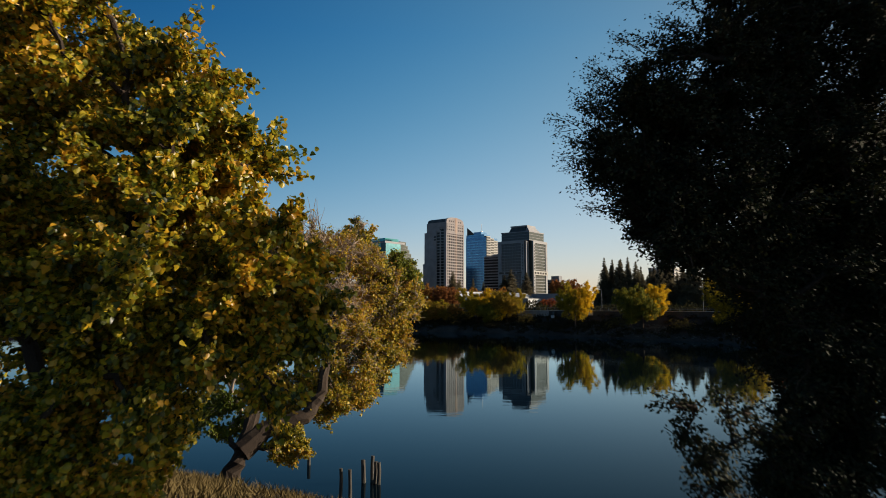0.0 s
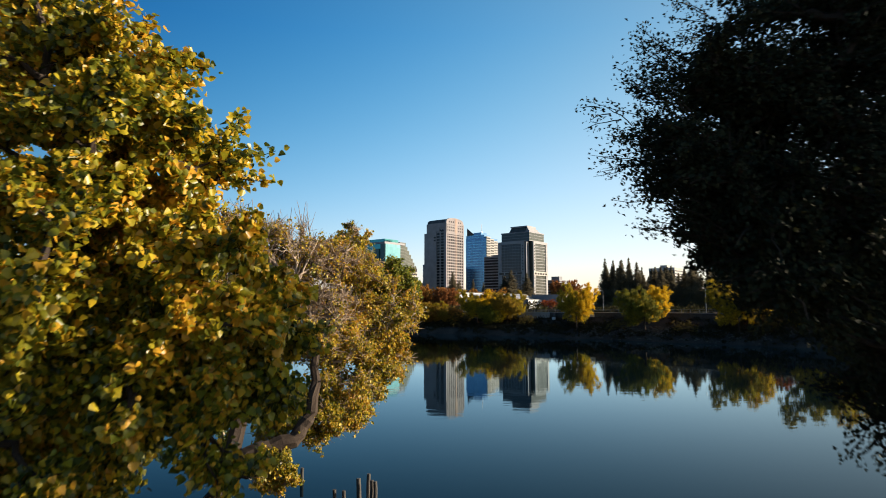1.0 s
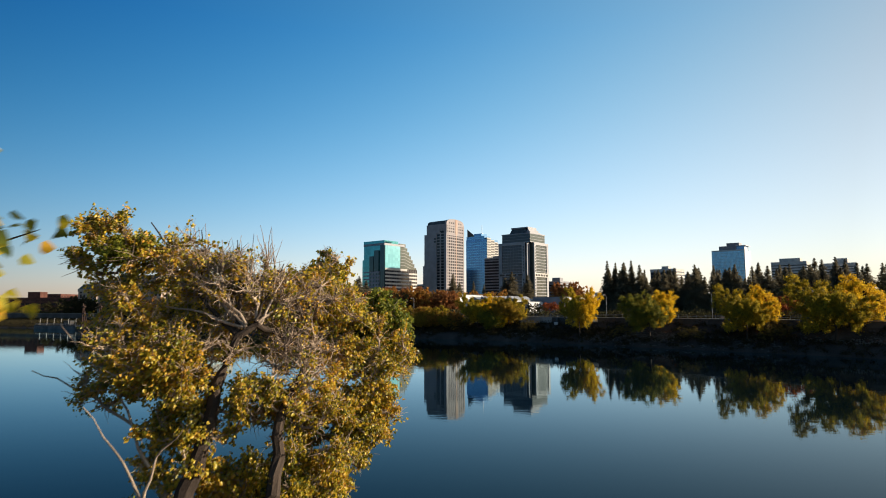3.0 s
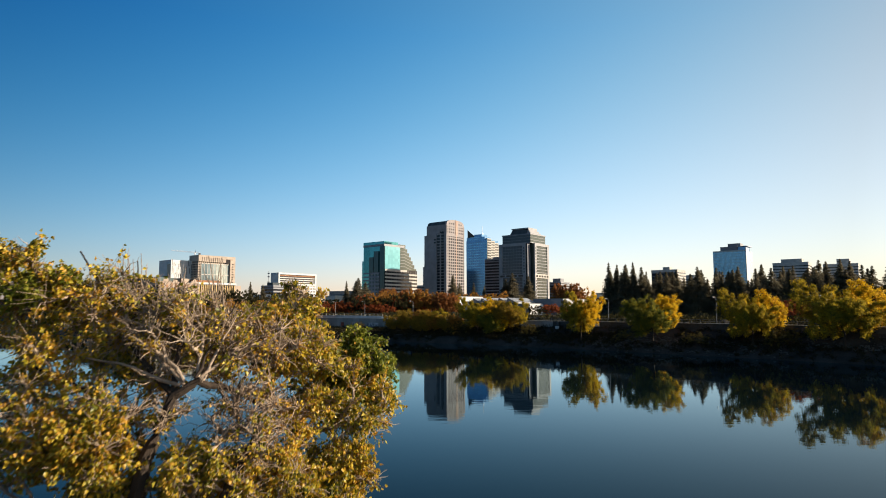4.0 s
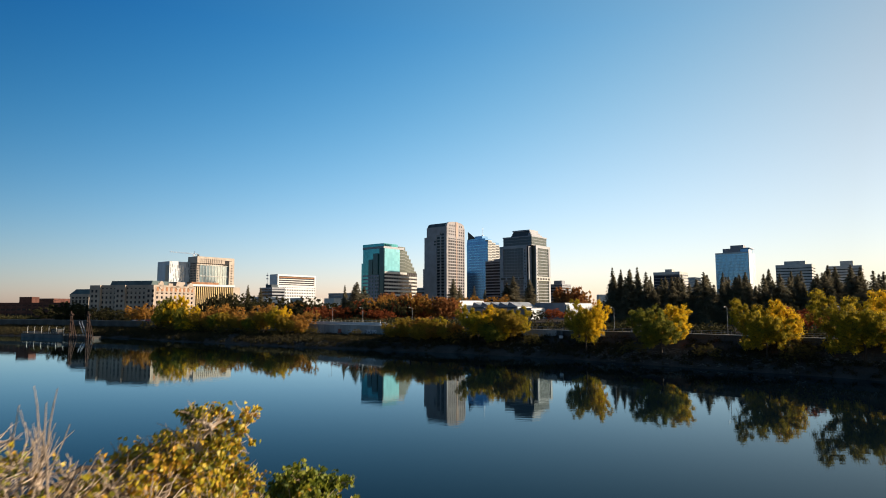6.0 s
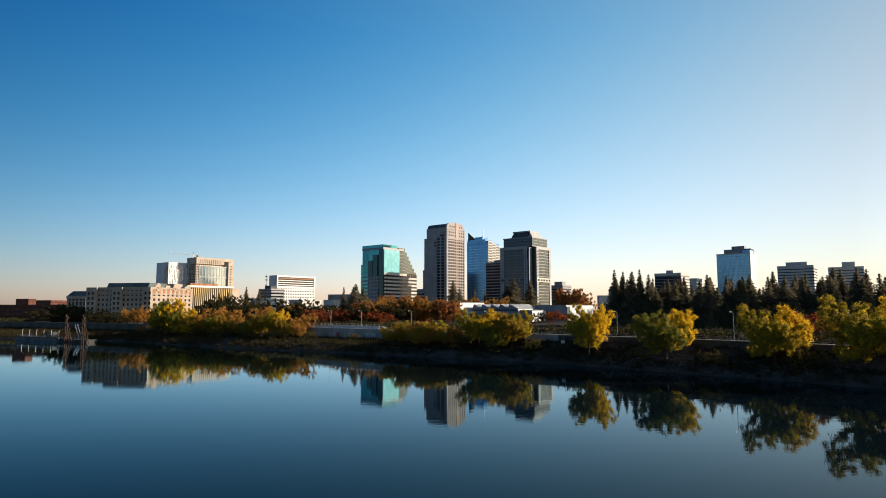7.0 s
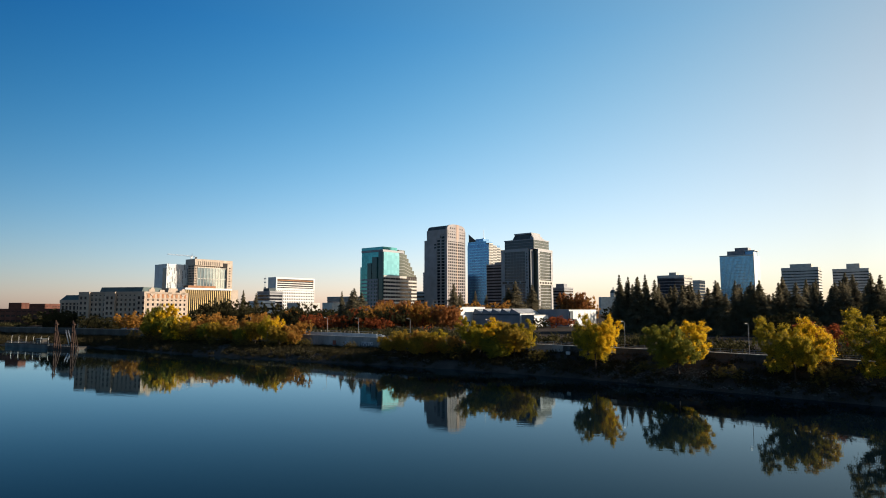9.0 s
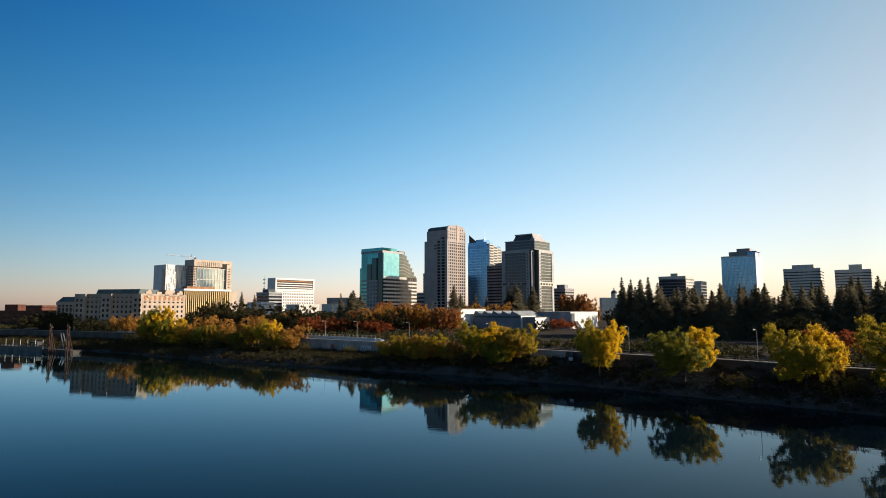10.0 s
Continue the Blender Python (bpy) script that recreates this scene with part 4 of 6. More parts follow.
# Rust-brown boxes on the wall stand in for the shade inside the loggias.
repeat("loggia", (0.35, 0.62, -1.3, 1.3, 30.3, 33.2), RUSTED, hotel, [(0, 3 + 5.9 * k, 0) for k in range(9)], "loggia as a brown box, shade put into its colour")
bm = bmesh.new()
prism(bm, [(6, 34.6), (8, 38.0), (30, 38.0), (32, 34.6)], -46, -8)
part("mansard", bm, PATINA, hotel, "dark green mansard roof")
part("roof_plant", boxes((-26, -4, 34, 46, 34.6, 38)), STUCCO, hotel)
repeat("roof_crest", (0.3, 0.95, 0, 6, 34.6, 36.2), STUCCO, hotel, [(0, 3 + 13 * k, 0) for k in range(4)])
for y in (7, 29, 47):
    V, F = [], []
    tube(V, F, [Vector((0.4, y, 34.7)), Vector((1.0, y, 34.7))], [3.0, 3.0], 16)
    F.append(tuple(range(len(V) - 16, len(V))))
    share("arched_gable", mesh_from("arched_gable", V, F, STUCCO), hotel, Matrix())
part("top_slab", boxes((-23, 0.6, -0.6, 87, 76.6, 79.6)), WHITE, framed, "white picture-frame roof edge")
part("top_frame", boxes((-23, 0.6, -0.6, 2.2, 58.9, 76.6)), WHITE, framed)
part("top_frame", boxes((-23, 0.6, 84, 87, 58.9, 76.6)), WHITE, framed)
part("top_glazing", boxes((-22, -1.2, 2.2, 84, 58.9, 76.6)), GL_SMOKE, framed)
part("rust_line", boxes((-1.2, 0.3, 2.2, 84, 73.6, 75.2)), RUSTED, framed, "rust-coloured soffit line")
for k in range(3):
    part("louvre", boxes((-1.2, 0.2, 2.2, 84, 62 + k * 4.0, 63.3 + k * 4.0)), WHITE, framed)
part("sill_band", boxes((-23.2, 0.8, -0.8, 87.2, 57.9, 60.2)), WHITE, framed)


def radio_mast():
    t = thing("radio_mast", "thin steel radio mast on a roof", "mast", pose(-262, 930, 8.8))
    V, F = [], []
    tube(V, F, [Vector((0, 0, z)) for z in (0, 30, 62)], [0.7, 0.5, 0.25], 5)
    share("pole", mesh_from("pole", V, F, STEEL), t, Matrix())
    for z in (44, 52, 57):
        part("antenna", boxes((-1.6, 1.6, -0.2, 0.2, z, z + 1.6)), STEEL, t)


radio_mast()


def tower_crane():
    t = thing("tower_crane", "white tower crane with a long lattice jib", "crane", pose(-500, 1240, 8.8, 0, 0, 12))
    V, F = [], []
    for sx in (-0.9, 0.9):
        for sy in (-0.9, 0.9):
            tube(V, F, [Vector((sx, sy, 0)), Vector((sx, sy, 118))], [0.22, 0.22], 4)
    for k in range(30):
        tube(V, F, [Vector((-0.9, -0.9, k * 3.9)), Vector((0.9, -0.9, k * 3.9 + 3.9))], [0.12, 0.12], 4)
    share("mast", mesh_from("mast", V, F, CRANEP), t, Matrix())
    V, F = [], []
    for y, z in ((-0.7, 0), (0.7, 0), (0, 1.6)):
        tube(V, F, [Vector((8, y, 117 + z)), Vector((-46, y, 121 + z))], [0.25, 0.2], 4)
    for k in range(18):
        x = 6 - k * 2.8
        tube(V, F, [Vector((x, -0.7, 117.2 + k * 0.21)), Vector((x - 1.4, 0, 118.8 + k * 0.21)), Vector((x - 2.8, 0.7, 117.4 + k * 0.21))], [0.12] * 3, 4)
    share("jib", mesh_from("jib", V, F, CRANEP), t, Matrix())
    part("counterweight", boxes((6, 10, -1.2, 1.2, 113.5, 117)), CONCRETE, t)
    part("cab", boxes((-2.2, 0, -2.6, -0.9, 114, 117)), CRANEP, t)
    V, F = [], []
    tube(V, F, [Vector((0, 0, 117)), Vector((0.5, 0, 124))], [0.5, 0.2], 5)
    share("peak", mesh_from("peak", V, F, BRICK), t, Matrix())


tower_crane()


def museum():
    t = thing("museum", "white and grey art museum with a saw-tooth roof", "museum")

    def block(x, y, w, d, z1, mat, cap=True):
        ob = part("wing", boxes((-w, 0, 0, d, 8.6, z1)), mat, t)
        ob.matrix_basis = corner(x, y)
        # Sunward side white against grey fronts: sun and shade put into the colours.
        side = part("sunlit_side", boxes((0.02, 0.3, 0.05, d, 8.6, z1 - 0.05)), WHITE, t, "panelled side, white for the sun on it")
        side.matrix_basis = corner(x, y)
        if cap:
            rim = part("roof_edge", boxes((-w - 0.15, 0.15, -0.15, d + 0.15, z1, z1 + 0.5)), CONCRETE, t)
            rim.matrix_basis = corner(x, y)
        return ob

    def add(name, bm, mat, x, y, label=""):
        ob = part(name, bm, mat, t, label)
        ob.matrix_basis = corner(x, y)

    block(14, 507, 11.4, 33, 23.4, CONCRETE)
    add("annex", boxes((-18.2, -11.42, 0.6, 24, 8.6, 19.9)), CONCRETE, 14, 507)
    add("entrance_box", boxes((0.35, 4.2, -1.4, 8, 8.6, 17.2)), ZINC, 14, 507, "pale grey entrance box")
    add("window_strip", boxes((1.0, 3.8, -1.5, -1.38, 11.0, 12.4), (4.18, 4.3, -0.6, 7, 11.0, 12.4)), GL_DARK, 14, 507)
    block(57.5, 486, 43, 30, 18.6, GREYSTONE)
    add("clerestory", boxes((-42.4, -0.6, -0.12, 0.02, 17.2, 18.3)), SLATE, 57.5, 486)
    for k in range(5):
        x = -42.6 + 8.4 * k
        bm = bmesh.new()
        v = [bm.verts.new(p) for p in ((x, 0.0, 19.1), (x + 8.3, 0.0, 19.1), (x + 1.4, 0.0, 22.3), (x, 29, 19.1), (x + 8.3, 29, 19.1), (x + 1.4, 29, 22.3))]
        for f in ((0, 1, 2), (5, 4, 3), (0, 3, 4, 1), (1, 4, 5, 2), (2, 5, 3, 0)):
            bm.faces.new([v[i] for i in f])
        add("saw_tooth", bm, GREYSTONE, 57.5, 486, "grey zinc saw-tooth skylight")
        # Sunward slopes get a paler sheet, the light on them put into its colour.
        bm = bmesh.new()
        quad = [bm.verts.new(p) for p in ((x + 1.6, 0.2, 22.3), (x + 8.1, 0.2, 19.28), (x + 8.1, 28.8, 19.28), (x + 1.6, 28.8, 22.3))]
        bm.faces.new(quad)
        bmesh.ops.solidify(bm, geom=bm.faces[:], thickness=0.1)
        add("roof_sheet", bm, ZINC, 57.5, 486, "metal roof sheet, paler for the sun on its slope")
    block(67.2, 481, 10.1, 20.7, 17.3, FLOODC)
    block(95, 492, 26.6, 46.6, 21.2, GREYSTONE)
    # Dark slate solids stand in for the shade of a stepped recess.
    add("portal", boxes((0.32, 1.1, 0.0, 5.0, 14.6, 20.4)), SLATE, 95, 492, "dark box standing for a portal recess")
    bm = bmesh.new()
    prism(bm, [(4.5, 14.6), (9.5, 14.6), (17.5, 8.6), (10.5, 8.6)], 0.32, 1.3)
    add("recess_panel", bm, SLATE, 95, 492, "dark slanting panel standing for a recess")
    add("panel_joint", boxes(*[(0.29, 0.34, 6 + 5.0 * k, 6.12 + 5.0 * k, 8.8, 21.0) for k in range(8)]), GREYSTONE, 95, 492)
    return t


museum()


def dome():
    t = thing("domed_capitol", "pale domed government building seen far off", "capitol", pose(407, 1497, 0))
    part("wing", boxes((-32, 34, -8, 12, 8.8, 50)), PALE, t)
    V, F = [], []
    tube(V, F, [Vector((0, 0, z)) for z in (49, 60)], [7, 7], 16)
    share("drum", mesh_from("drum", V, F, PALE), t, Matrix())
    V, F = [], []
    hs = [60 + 8 * math.sin(k * math.pi / 16) for k in range(9)]
    tube(V, F, [Vector((0, 0, h)) for h in hs], [7 * math.cos(k * math.pi / 16) + 0.3 for k in range(9)], 16)
    share("cupola", mesh_from("cupola", V, F, SLATE), t, Matrix())
    part("lantern", boxes((-1, 1, -1, 1, 68, 73)), PALE, t)


dome()


# ---- trees of the far bank and the city ----
def far_tree(label, seed, mat, height=14.0, spread=0.72, n=400, per=190, leaf=0.23, cat="tree", name="tree", twigs=6, gold=None):
    """A round crown of many small clumps that comes down close to the ground, its sunward and upper side of another
    leaf colour where gold is given: turning leaves, with sunlight put into their colour.
    """
    r = height * spread
    rng = random.Random(seed)
    lobes = [(0, 0, height * 0.46, r * 0.78, height * 0.40)]
    for k in range(7):
        a, q = k * 0.9 + rng.uniform(-0.3, 0.3), rng.uniform(0.42, 0.62)
        lobes.append((math.cos(a) * r * q, math.sin(a) * r * q, height * rng.uniform(0.26, 0.72), r * rng.uniform(0.40, 0.52), height * rng.uniform(0.20, 0.28)))
    cl, tip = [], []
    for i, (x, y, z, q, h) in enumerate(lobes):
        for c in ball_clumps(seed * 10 + i, n // 3 if i == 0 else n // 9, (x, y, z), (q, q, h), height * 0.05, -0.97, 0.4):
            # Sunlight on the crown is put into the leaf colour here.
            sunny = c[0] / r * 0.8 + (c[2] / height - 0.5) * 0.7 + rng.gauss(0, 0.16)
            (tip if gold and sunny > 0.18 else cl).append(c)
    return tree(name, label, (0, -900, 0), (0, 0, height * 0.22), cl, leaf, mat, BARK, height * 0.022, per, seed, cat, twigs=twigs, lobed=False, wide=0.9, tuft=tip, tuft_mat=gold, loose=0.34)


def conifer(seed, height=30.0, full=1.0, droop=0.28):
    rng = random.Random(seed)
    gen = np.random.default_rng(seed)
    root = thing("redwood", "tall dark green conifer with drooping boughs", "tree", pose(0, -900, 0), group="conifers beyond the river")
    V, F = [], []
    tube(V, F, [Vector((0, 0, z)) for z in np.linspace(-0.3, height, 8)], list(np.linspace(0.5, 0.04, 8)), 7)
    C, D = [], []
    z = height * 0.03
    while z < height * 0.985:
        k = 1 - z / height
        reach = height * full * (0.175 * k ** 1.05 + 0.004)
        for b in range(rng.randint(6, 9)):
            a = rng.uniform(0, 2 * math.pi)
            L = reach * rng.choice((0.5, 0.75, 0.9, 1.0, 1.15, 1.4))
            m = max(10, int(L * 24))
            t = gen.uniform(0.05, 1, m) ** 0.75
            pos = np.stack([np.cos(a) * L * t, np.sin(a) * L * t, z - droop * L * t ** 1.5 + 0.10 * L * t], 1) + gen.normal(0, 0.075 * L + 0.07, (m, 3)) * np.array((1, 1, 0.8))
            C.append(pos)
            D.append(np.tile((math.cos(a) * 0.7, math.sin(a) * 0.7, -0.8), (m, 1)))
        z += height * rng.uniform(0.012, 0.022)
    share("trunk", mesh_from("trunk", V, F, BARK), root, Matrix())
    me = leaves_mesh("crown", np.concatenate(C), np.concatenate(D), 0.44, NEEDLE, gen, 0.45, False)
    tagged(share("crown", me, root, Matrix()), kind="stuff")
    return root


def plant(ob, first, x, y, z, s=1.0, sx=None, turn=0.0):
    m = Matrix.LocRotScale((x, y, z), Euler((0, 0, turn)), (sx or s, sx or s, s))
    if first:
        ob.matrix_basis = m
        return ob
    return copy_thing(ob, m @ Matrix.Diagonal((1 / ob.scale[0], 1 / ob.scale[1], 1 / ob.scale[2], 1)))


def grove(ob, rows, seed=0, tall=1.0, broad=1.0, facing=False):
    """Sets the first tree and copies of it: x, y, foot, height scale, width scale; facing keeps the side coloured as
    sunlit to the sun.
    """
    rng = random.Random(seed)
    src = ob
    for i, (x, y, z, s, sx) in enumerate(rows):
        plant(src, i == 0, x, y, z, s * (tall if i else 1), sx * (broad if i else 1), (rng.uniform(-0.6, 0.6) if facing else rng.uniform(0, 6.28)) if i else 0.2)


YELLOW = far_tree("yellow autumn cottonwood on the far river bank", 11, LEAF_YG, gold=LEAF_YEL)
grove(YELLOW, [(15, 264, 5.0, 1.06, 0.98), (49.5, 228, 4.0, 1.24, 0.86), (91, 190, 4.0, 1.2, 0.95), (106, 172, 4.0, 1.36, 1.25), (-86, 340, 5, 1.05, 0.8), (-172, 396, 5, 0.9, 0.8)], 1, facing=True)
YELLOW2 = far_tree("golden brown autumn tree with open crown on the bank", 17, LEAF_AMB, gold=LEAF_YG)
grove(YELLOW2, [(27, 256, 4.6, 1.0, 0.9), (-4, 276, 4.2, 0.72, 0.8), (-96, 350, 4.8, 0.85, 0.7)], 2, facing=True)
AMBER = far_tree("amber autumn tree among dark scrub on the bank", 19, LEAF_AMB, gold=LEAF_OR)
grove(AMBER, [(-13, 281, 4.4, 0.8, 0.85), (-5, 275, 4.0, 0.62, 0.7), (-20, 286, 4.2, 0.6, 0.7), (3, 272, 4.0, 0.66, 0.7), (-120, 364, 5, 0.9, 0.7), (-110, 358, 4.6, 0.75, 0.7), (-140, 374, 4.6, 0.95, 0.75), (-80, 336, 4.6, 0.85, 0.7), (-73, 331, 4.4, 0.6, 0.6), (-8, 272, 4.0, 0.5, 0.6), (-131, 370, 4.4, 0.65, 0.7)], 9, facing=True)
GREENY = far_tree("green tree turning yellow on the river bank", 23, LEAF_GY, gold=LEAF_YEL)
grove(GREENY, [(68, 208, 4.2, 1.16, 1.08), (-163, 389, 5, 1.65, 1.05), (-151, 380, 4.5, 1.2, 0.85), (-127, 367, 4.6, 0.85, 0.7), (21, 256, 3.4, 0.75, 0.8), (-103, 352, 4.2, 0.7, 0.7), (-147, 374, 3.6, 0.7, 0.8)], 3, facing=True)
SHRUBT = far_tree("olive bank shrub with few yellow leaves", 27, LEAF_SHRUB, n=110, per=120, cat="shrub", name="bank_bush")
grove(SHRUBT, [(-155, 378, 2.6, 0.55, 0.8), (-136, 366, 2.6, 0.5, 0.8), (-118, 354, 2.4, 0.55, 0.8), (-100, 342, 2.6, 0.45, 0.7), (-82, 330, 2.4, 0.45, 0.7), (-64, 322, 4.2, 0.35, 0.45), (-40, 306, 4.2, 0.3, 0.4), (-22, 290, 4.0, 0.42, 0.5), (8, 266, 3.2, 0.5, 0.7), (34, 246, 3.4, 0.4, 0.5), (60, 211, 3.0, 0.35, 0.5), (78, 199, 3.0, 0.32, 0.5), (96, 183, 3.0, 0.45, 0.6), (-170, 392, 3.4, 0.5, 0.8), (-185, 402, 4.2, 0.45, 0.6)], 13)
ORANGE = far_tree("rusty orange autumn street tree", 31, LEAF_OR, n=120, per=90, leaf=0.42, twigs=5)
rows = [(128, 566, 9, 1.4, 1.1), (109, 561, 9, 1.5, 1.15), (121, 562, 9, 1.55, 1.15), (30, 560, 9, 1.3, 1.2), (48, 566, 9, 1.35, 1.2), (232, 300, 9, 1.3, 1.2), (216, 330, 8.8, 0.8, 0.9), (-195, 425, 6.5, 0.95, 0.8), (-206, 432, 6.5, 0.85, 0.8), (-122, 378, 6, 0.9, 0.8), (-103, 368, 6, 0.95, 0.8), (-92, 360, 6, 0.9, 0.7), (-134, 384, 6, 0.95, 0.8), (-178, 412, 6, 0.9, 0.8), (-72, 342, 5.4, 0.75, 0.7)]
street_rng = random.Random(4)
mixed = {"red": [], "dark": [], "russet": []}
for i in range(18):
    (mixed["red"] if i % 6 == 1 else mixed["dark"] if i % 3 == 0 else mixed["russet"] if i % 6 == 4 else rows).append((-52 + 3.3 * i + street_rng.uniform(-3, 3), 425 + street_rng.uniform(-25, 40), 8.6, street_rng.uniform(0.95, 1.3), street_rng.uniform(0.8, 1.05)))
grove(ORANGE, rows, 4, 1.3, 1.25)
RED = far_tree("dark red autumn street tree", 37, LEAF_RED, n=120, per=90, leaf=0.42, twigs=5)
grove(RED, [(-60, 405, 8.6, 0.9, 0.9), (-75, 420, 8.6, 0.8, 0.9), (-45, 398, 8.6, 0.75, 0.8), (79, 455, 8.6, 0.75, 0.9), (121, 222, 8.6, 0.8, 1.0), (-88, 440, 8.6, 0.9, 0.9), (-35, 395, 8.6, 0.7, 0.8), (90, 470, 8.6, 0.6, 0.8), (-70, 402, 8.6, 0.7, 0.9)] + mixed["red"], 5)
BIGRED = far_tree("large russet brown autumn tree with a dense crown", 39, LEAF_RUSSET, n=430, per=170, leaf=0.30, twigs=6)
grove(BIGRED, [(113, 557, 8.8, 2.2, 1.55)] + [(x, y, z, 1.3 * h, 1.2 * b) for x, y, z, h, b in mixed["russet"]], 15)
DARK = far_tree("dark green broad-leaved city tree", 41, LEAF_DK, n=120, per=90, leaf=0.42, twigs=5)
grove(DARK, [(-150, 520, 8.6, 1.2, 1.2), (-170, 540, 8.6, 1.3, 1.2), (-130, 500, 8.6, 1.1, 1.2), (-222, 441, 8.6, 0.5, 0.8), (-240, 452, 8.6, 0.55, 0.9), (-262, 471, 8.6, 0.7, 1.1), (-290, 490, 8.6, 0.85, 1.2), (-278, 482, 8.6, 0.75, 1.0), (-180, 517, 8.6, 1.25, 1.0), (-188, 523, 8.6, 1.1, 1.0), (-171, 519, 8.6, 1.2, 1.0), (-156, 512, 8.6, 1.0, 1.0), (-330, 530, 8.6, 0.6, 1.1), (-110, 520, 8.6, 1.1, 1.2), (-105, 470, 8.6, 0.9, 1.0), (-247, 466, 8.6, 0.6, 1.0), (-190, 520, 8.6, 0.9, 1.0), (136, 517, 8.6, 0.9, 1.0), (146, 522, 8.6, 1.1, 1.1), (66, 440, 8.6, 0.46, 0.66)] + [(a, b, c, 0.75 * d, e) for a, b, c, d, e in mixed["dark"]], 6, 1.4, 1.1)
city_rng = random.Random(77)
spots = []
while len(spots) < 64:
    x = city_rng.uniform(-165, 330)
    y = along(WALL_LINE, x) + city_rng.uniform(28, 210)
    if (-12 < x < 128 and y < 545) or (x < 0 and y < 440):
        continue
    spots.append((x, y))
for k, (x, y) in enumerate(spots):
    src = (DARK, DARK, ORANGE, DARK, RED, DARK)[k % 6]
    s = city_rng.uniform(0.75, 1.3)
    plant(src, False, x, y, PLATEAU, s, s * city_rng.uniform(0.9, 1.2), city_rng.uniform(0, 6.28))
FIR = conifer(51)
fir_rng = random.Random(9)
rows = [(-74, 484, 8.6, 0.9, 1.0), (-170, 590, 8.6, 0.95, 1.3), (-185, 600, 8.6, 1.05, 1.3), (66, 585, 8.6, 1.3, 2.8), (10, 570, 8.6, 1.2, 2.2), (82, 592, 8.6, 1.2, 2.6), (60, 588, 8.6, 1.1, 2.6), (16, 574, 8.6, 0.95, 2.0), (-200, 595, 8.6, 0.85, 1.3), (-196, 560, 8.6, 0.8, 1.3), (30, 590, 8.6, 1.0, 1.2), (40, 590, 8.6, 0.9, 1.2)]
for i in range(13):
    rows.append((99 + 1.5 * i + fir_rng.uniform(-1, 1), 368 + fir_rng.uniform(-14, 25), 8.6, fir_rng.uniform(0.88, 1.12) - (0.2 if i > 10 else 0), fir_rng.uniform(1.2, 1.7)))
grove(FIR, rows, 7)
FIR2 = conifer(57, full=1.15, droop=0.4)
FIR3 = conifer(59, full=0.85)
rows2, rows3 = [], []
for i in range(86):
    x = 125 + 1.25 * i + fir_rng.uniform(-2, 2)
    tall = 0.1 * noise.noise((x * 0.11, 3.0, 0.0)) + (0.1 if 186 < x < 214 else 0.0)
    (rows2 if i % 2 else rows3).append((x, 362 - 0.35 * (x - 128) + fir_rng.uniform(-24, 34), 8.6, fir_rng.uniform(0.70, 0.98) + tall, fir_rng.uniform(1.25, 1.75)))
rows2 += [(-63, 470, 8.6, 0.95, 2.0), (-58, 474, 8.6, 0.85, 1.8), (-66, 480, 8.6, 0.9, 1.7)]
grove(FIR2, rows2, 8)
grove(FIR3, rows3, 14)


# ---- the near bank: two trees that frame the start, and the tree over the water ----
SHADE_Z = (7.37, 8.90, 9.62, 10.25, 10.92, 11.15, 11.51, 11.96, 12.32, 12.72, 13.22, 13.58, 14.03, 14.57, 15.65)
SHADE_X = (3.33, 3.51, 3.74, 3.69, 3.15, 2.52, 2.25, 1.89, 1.62, 1.57, 1.75, 2.12, 2.70, 2.97, 3.24)


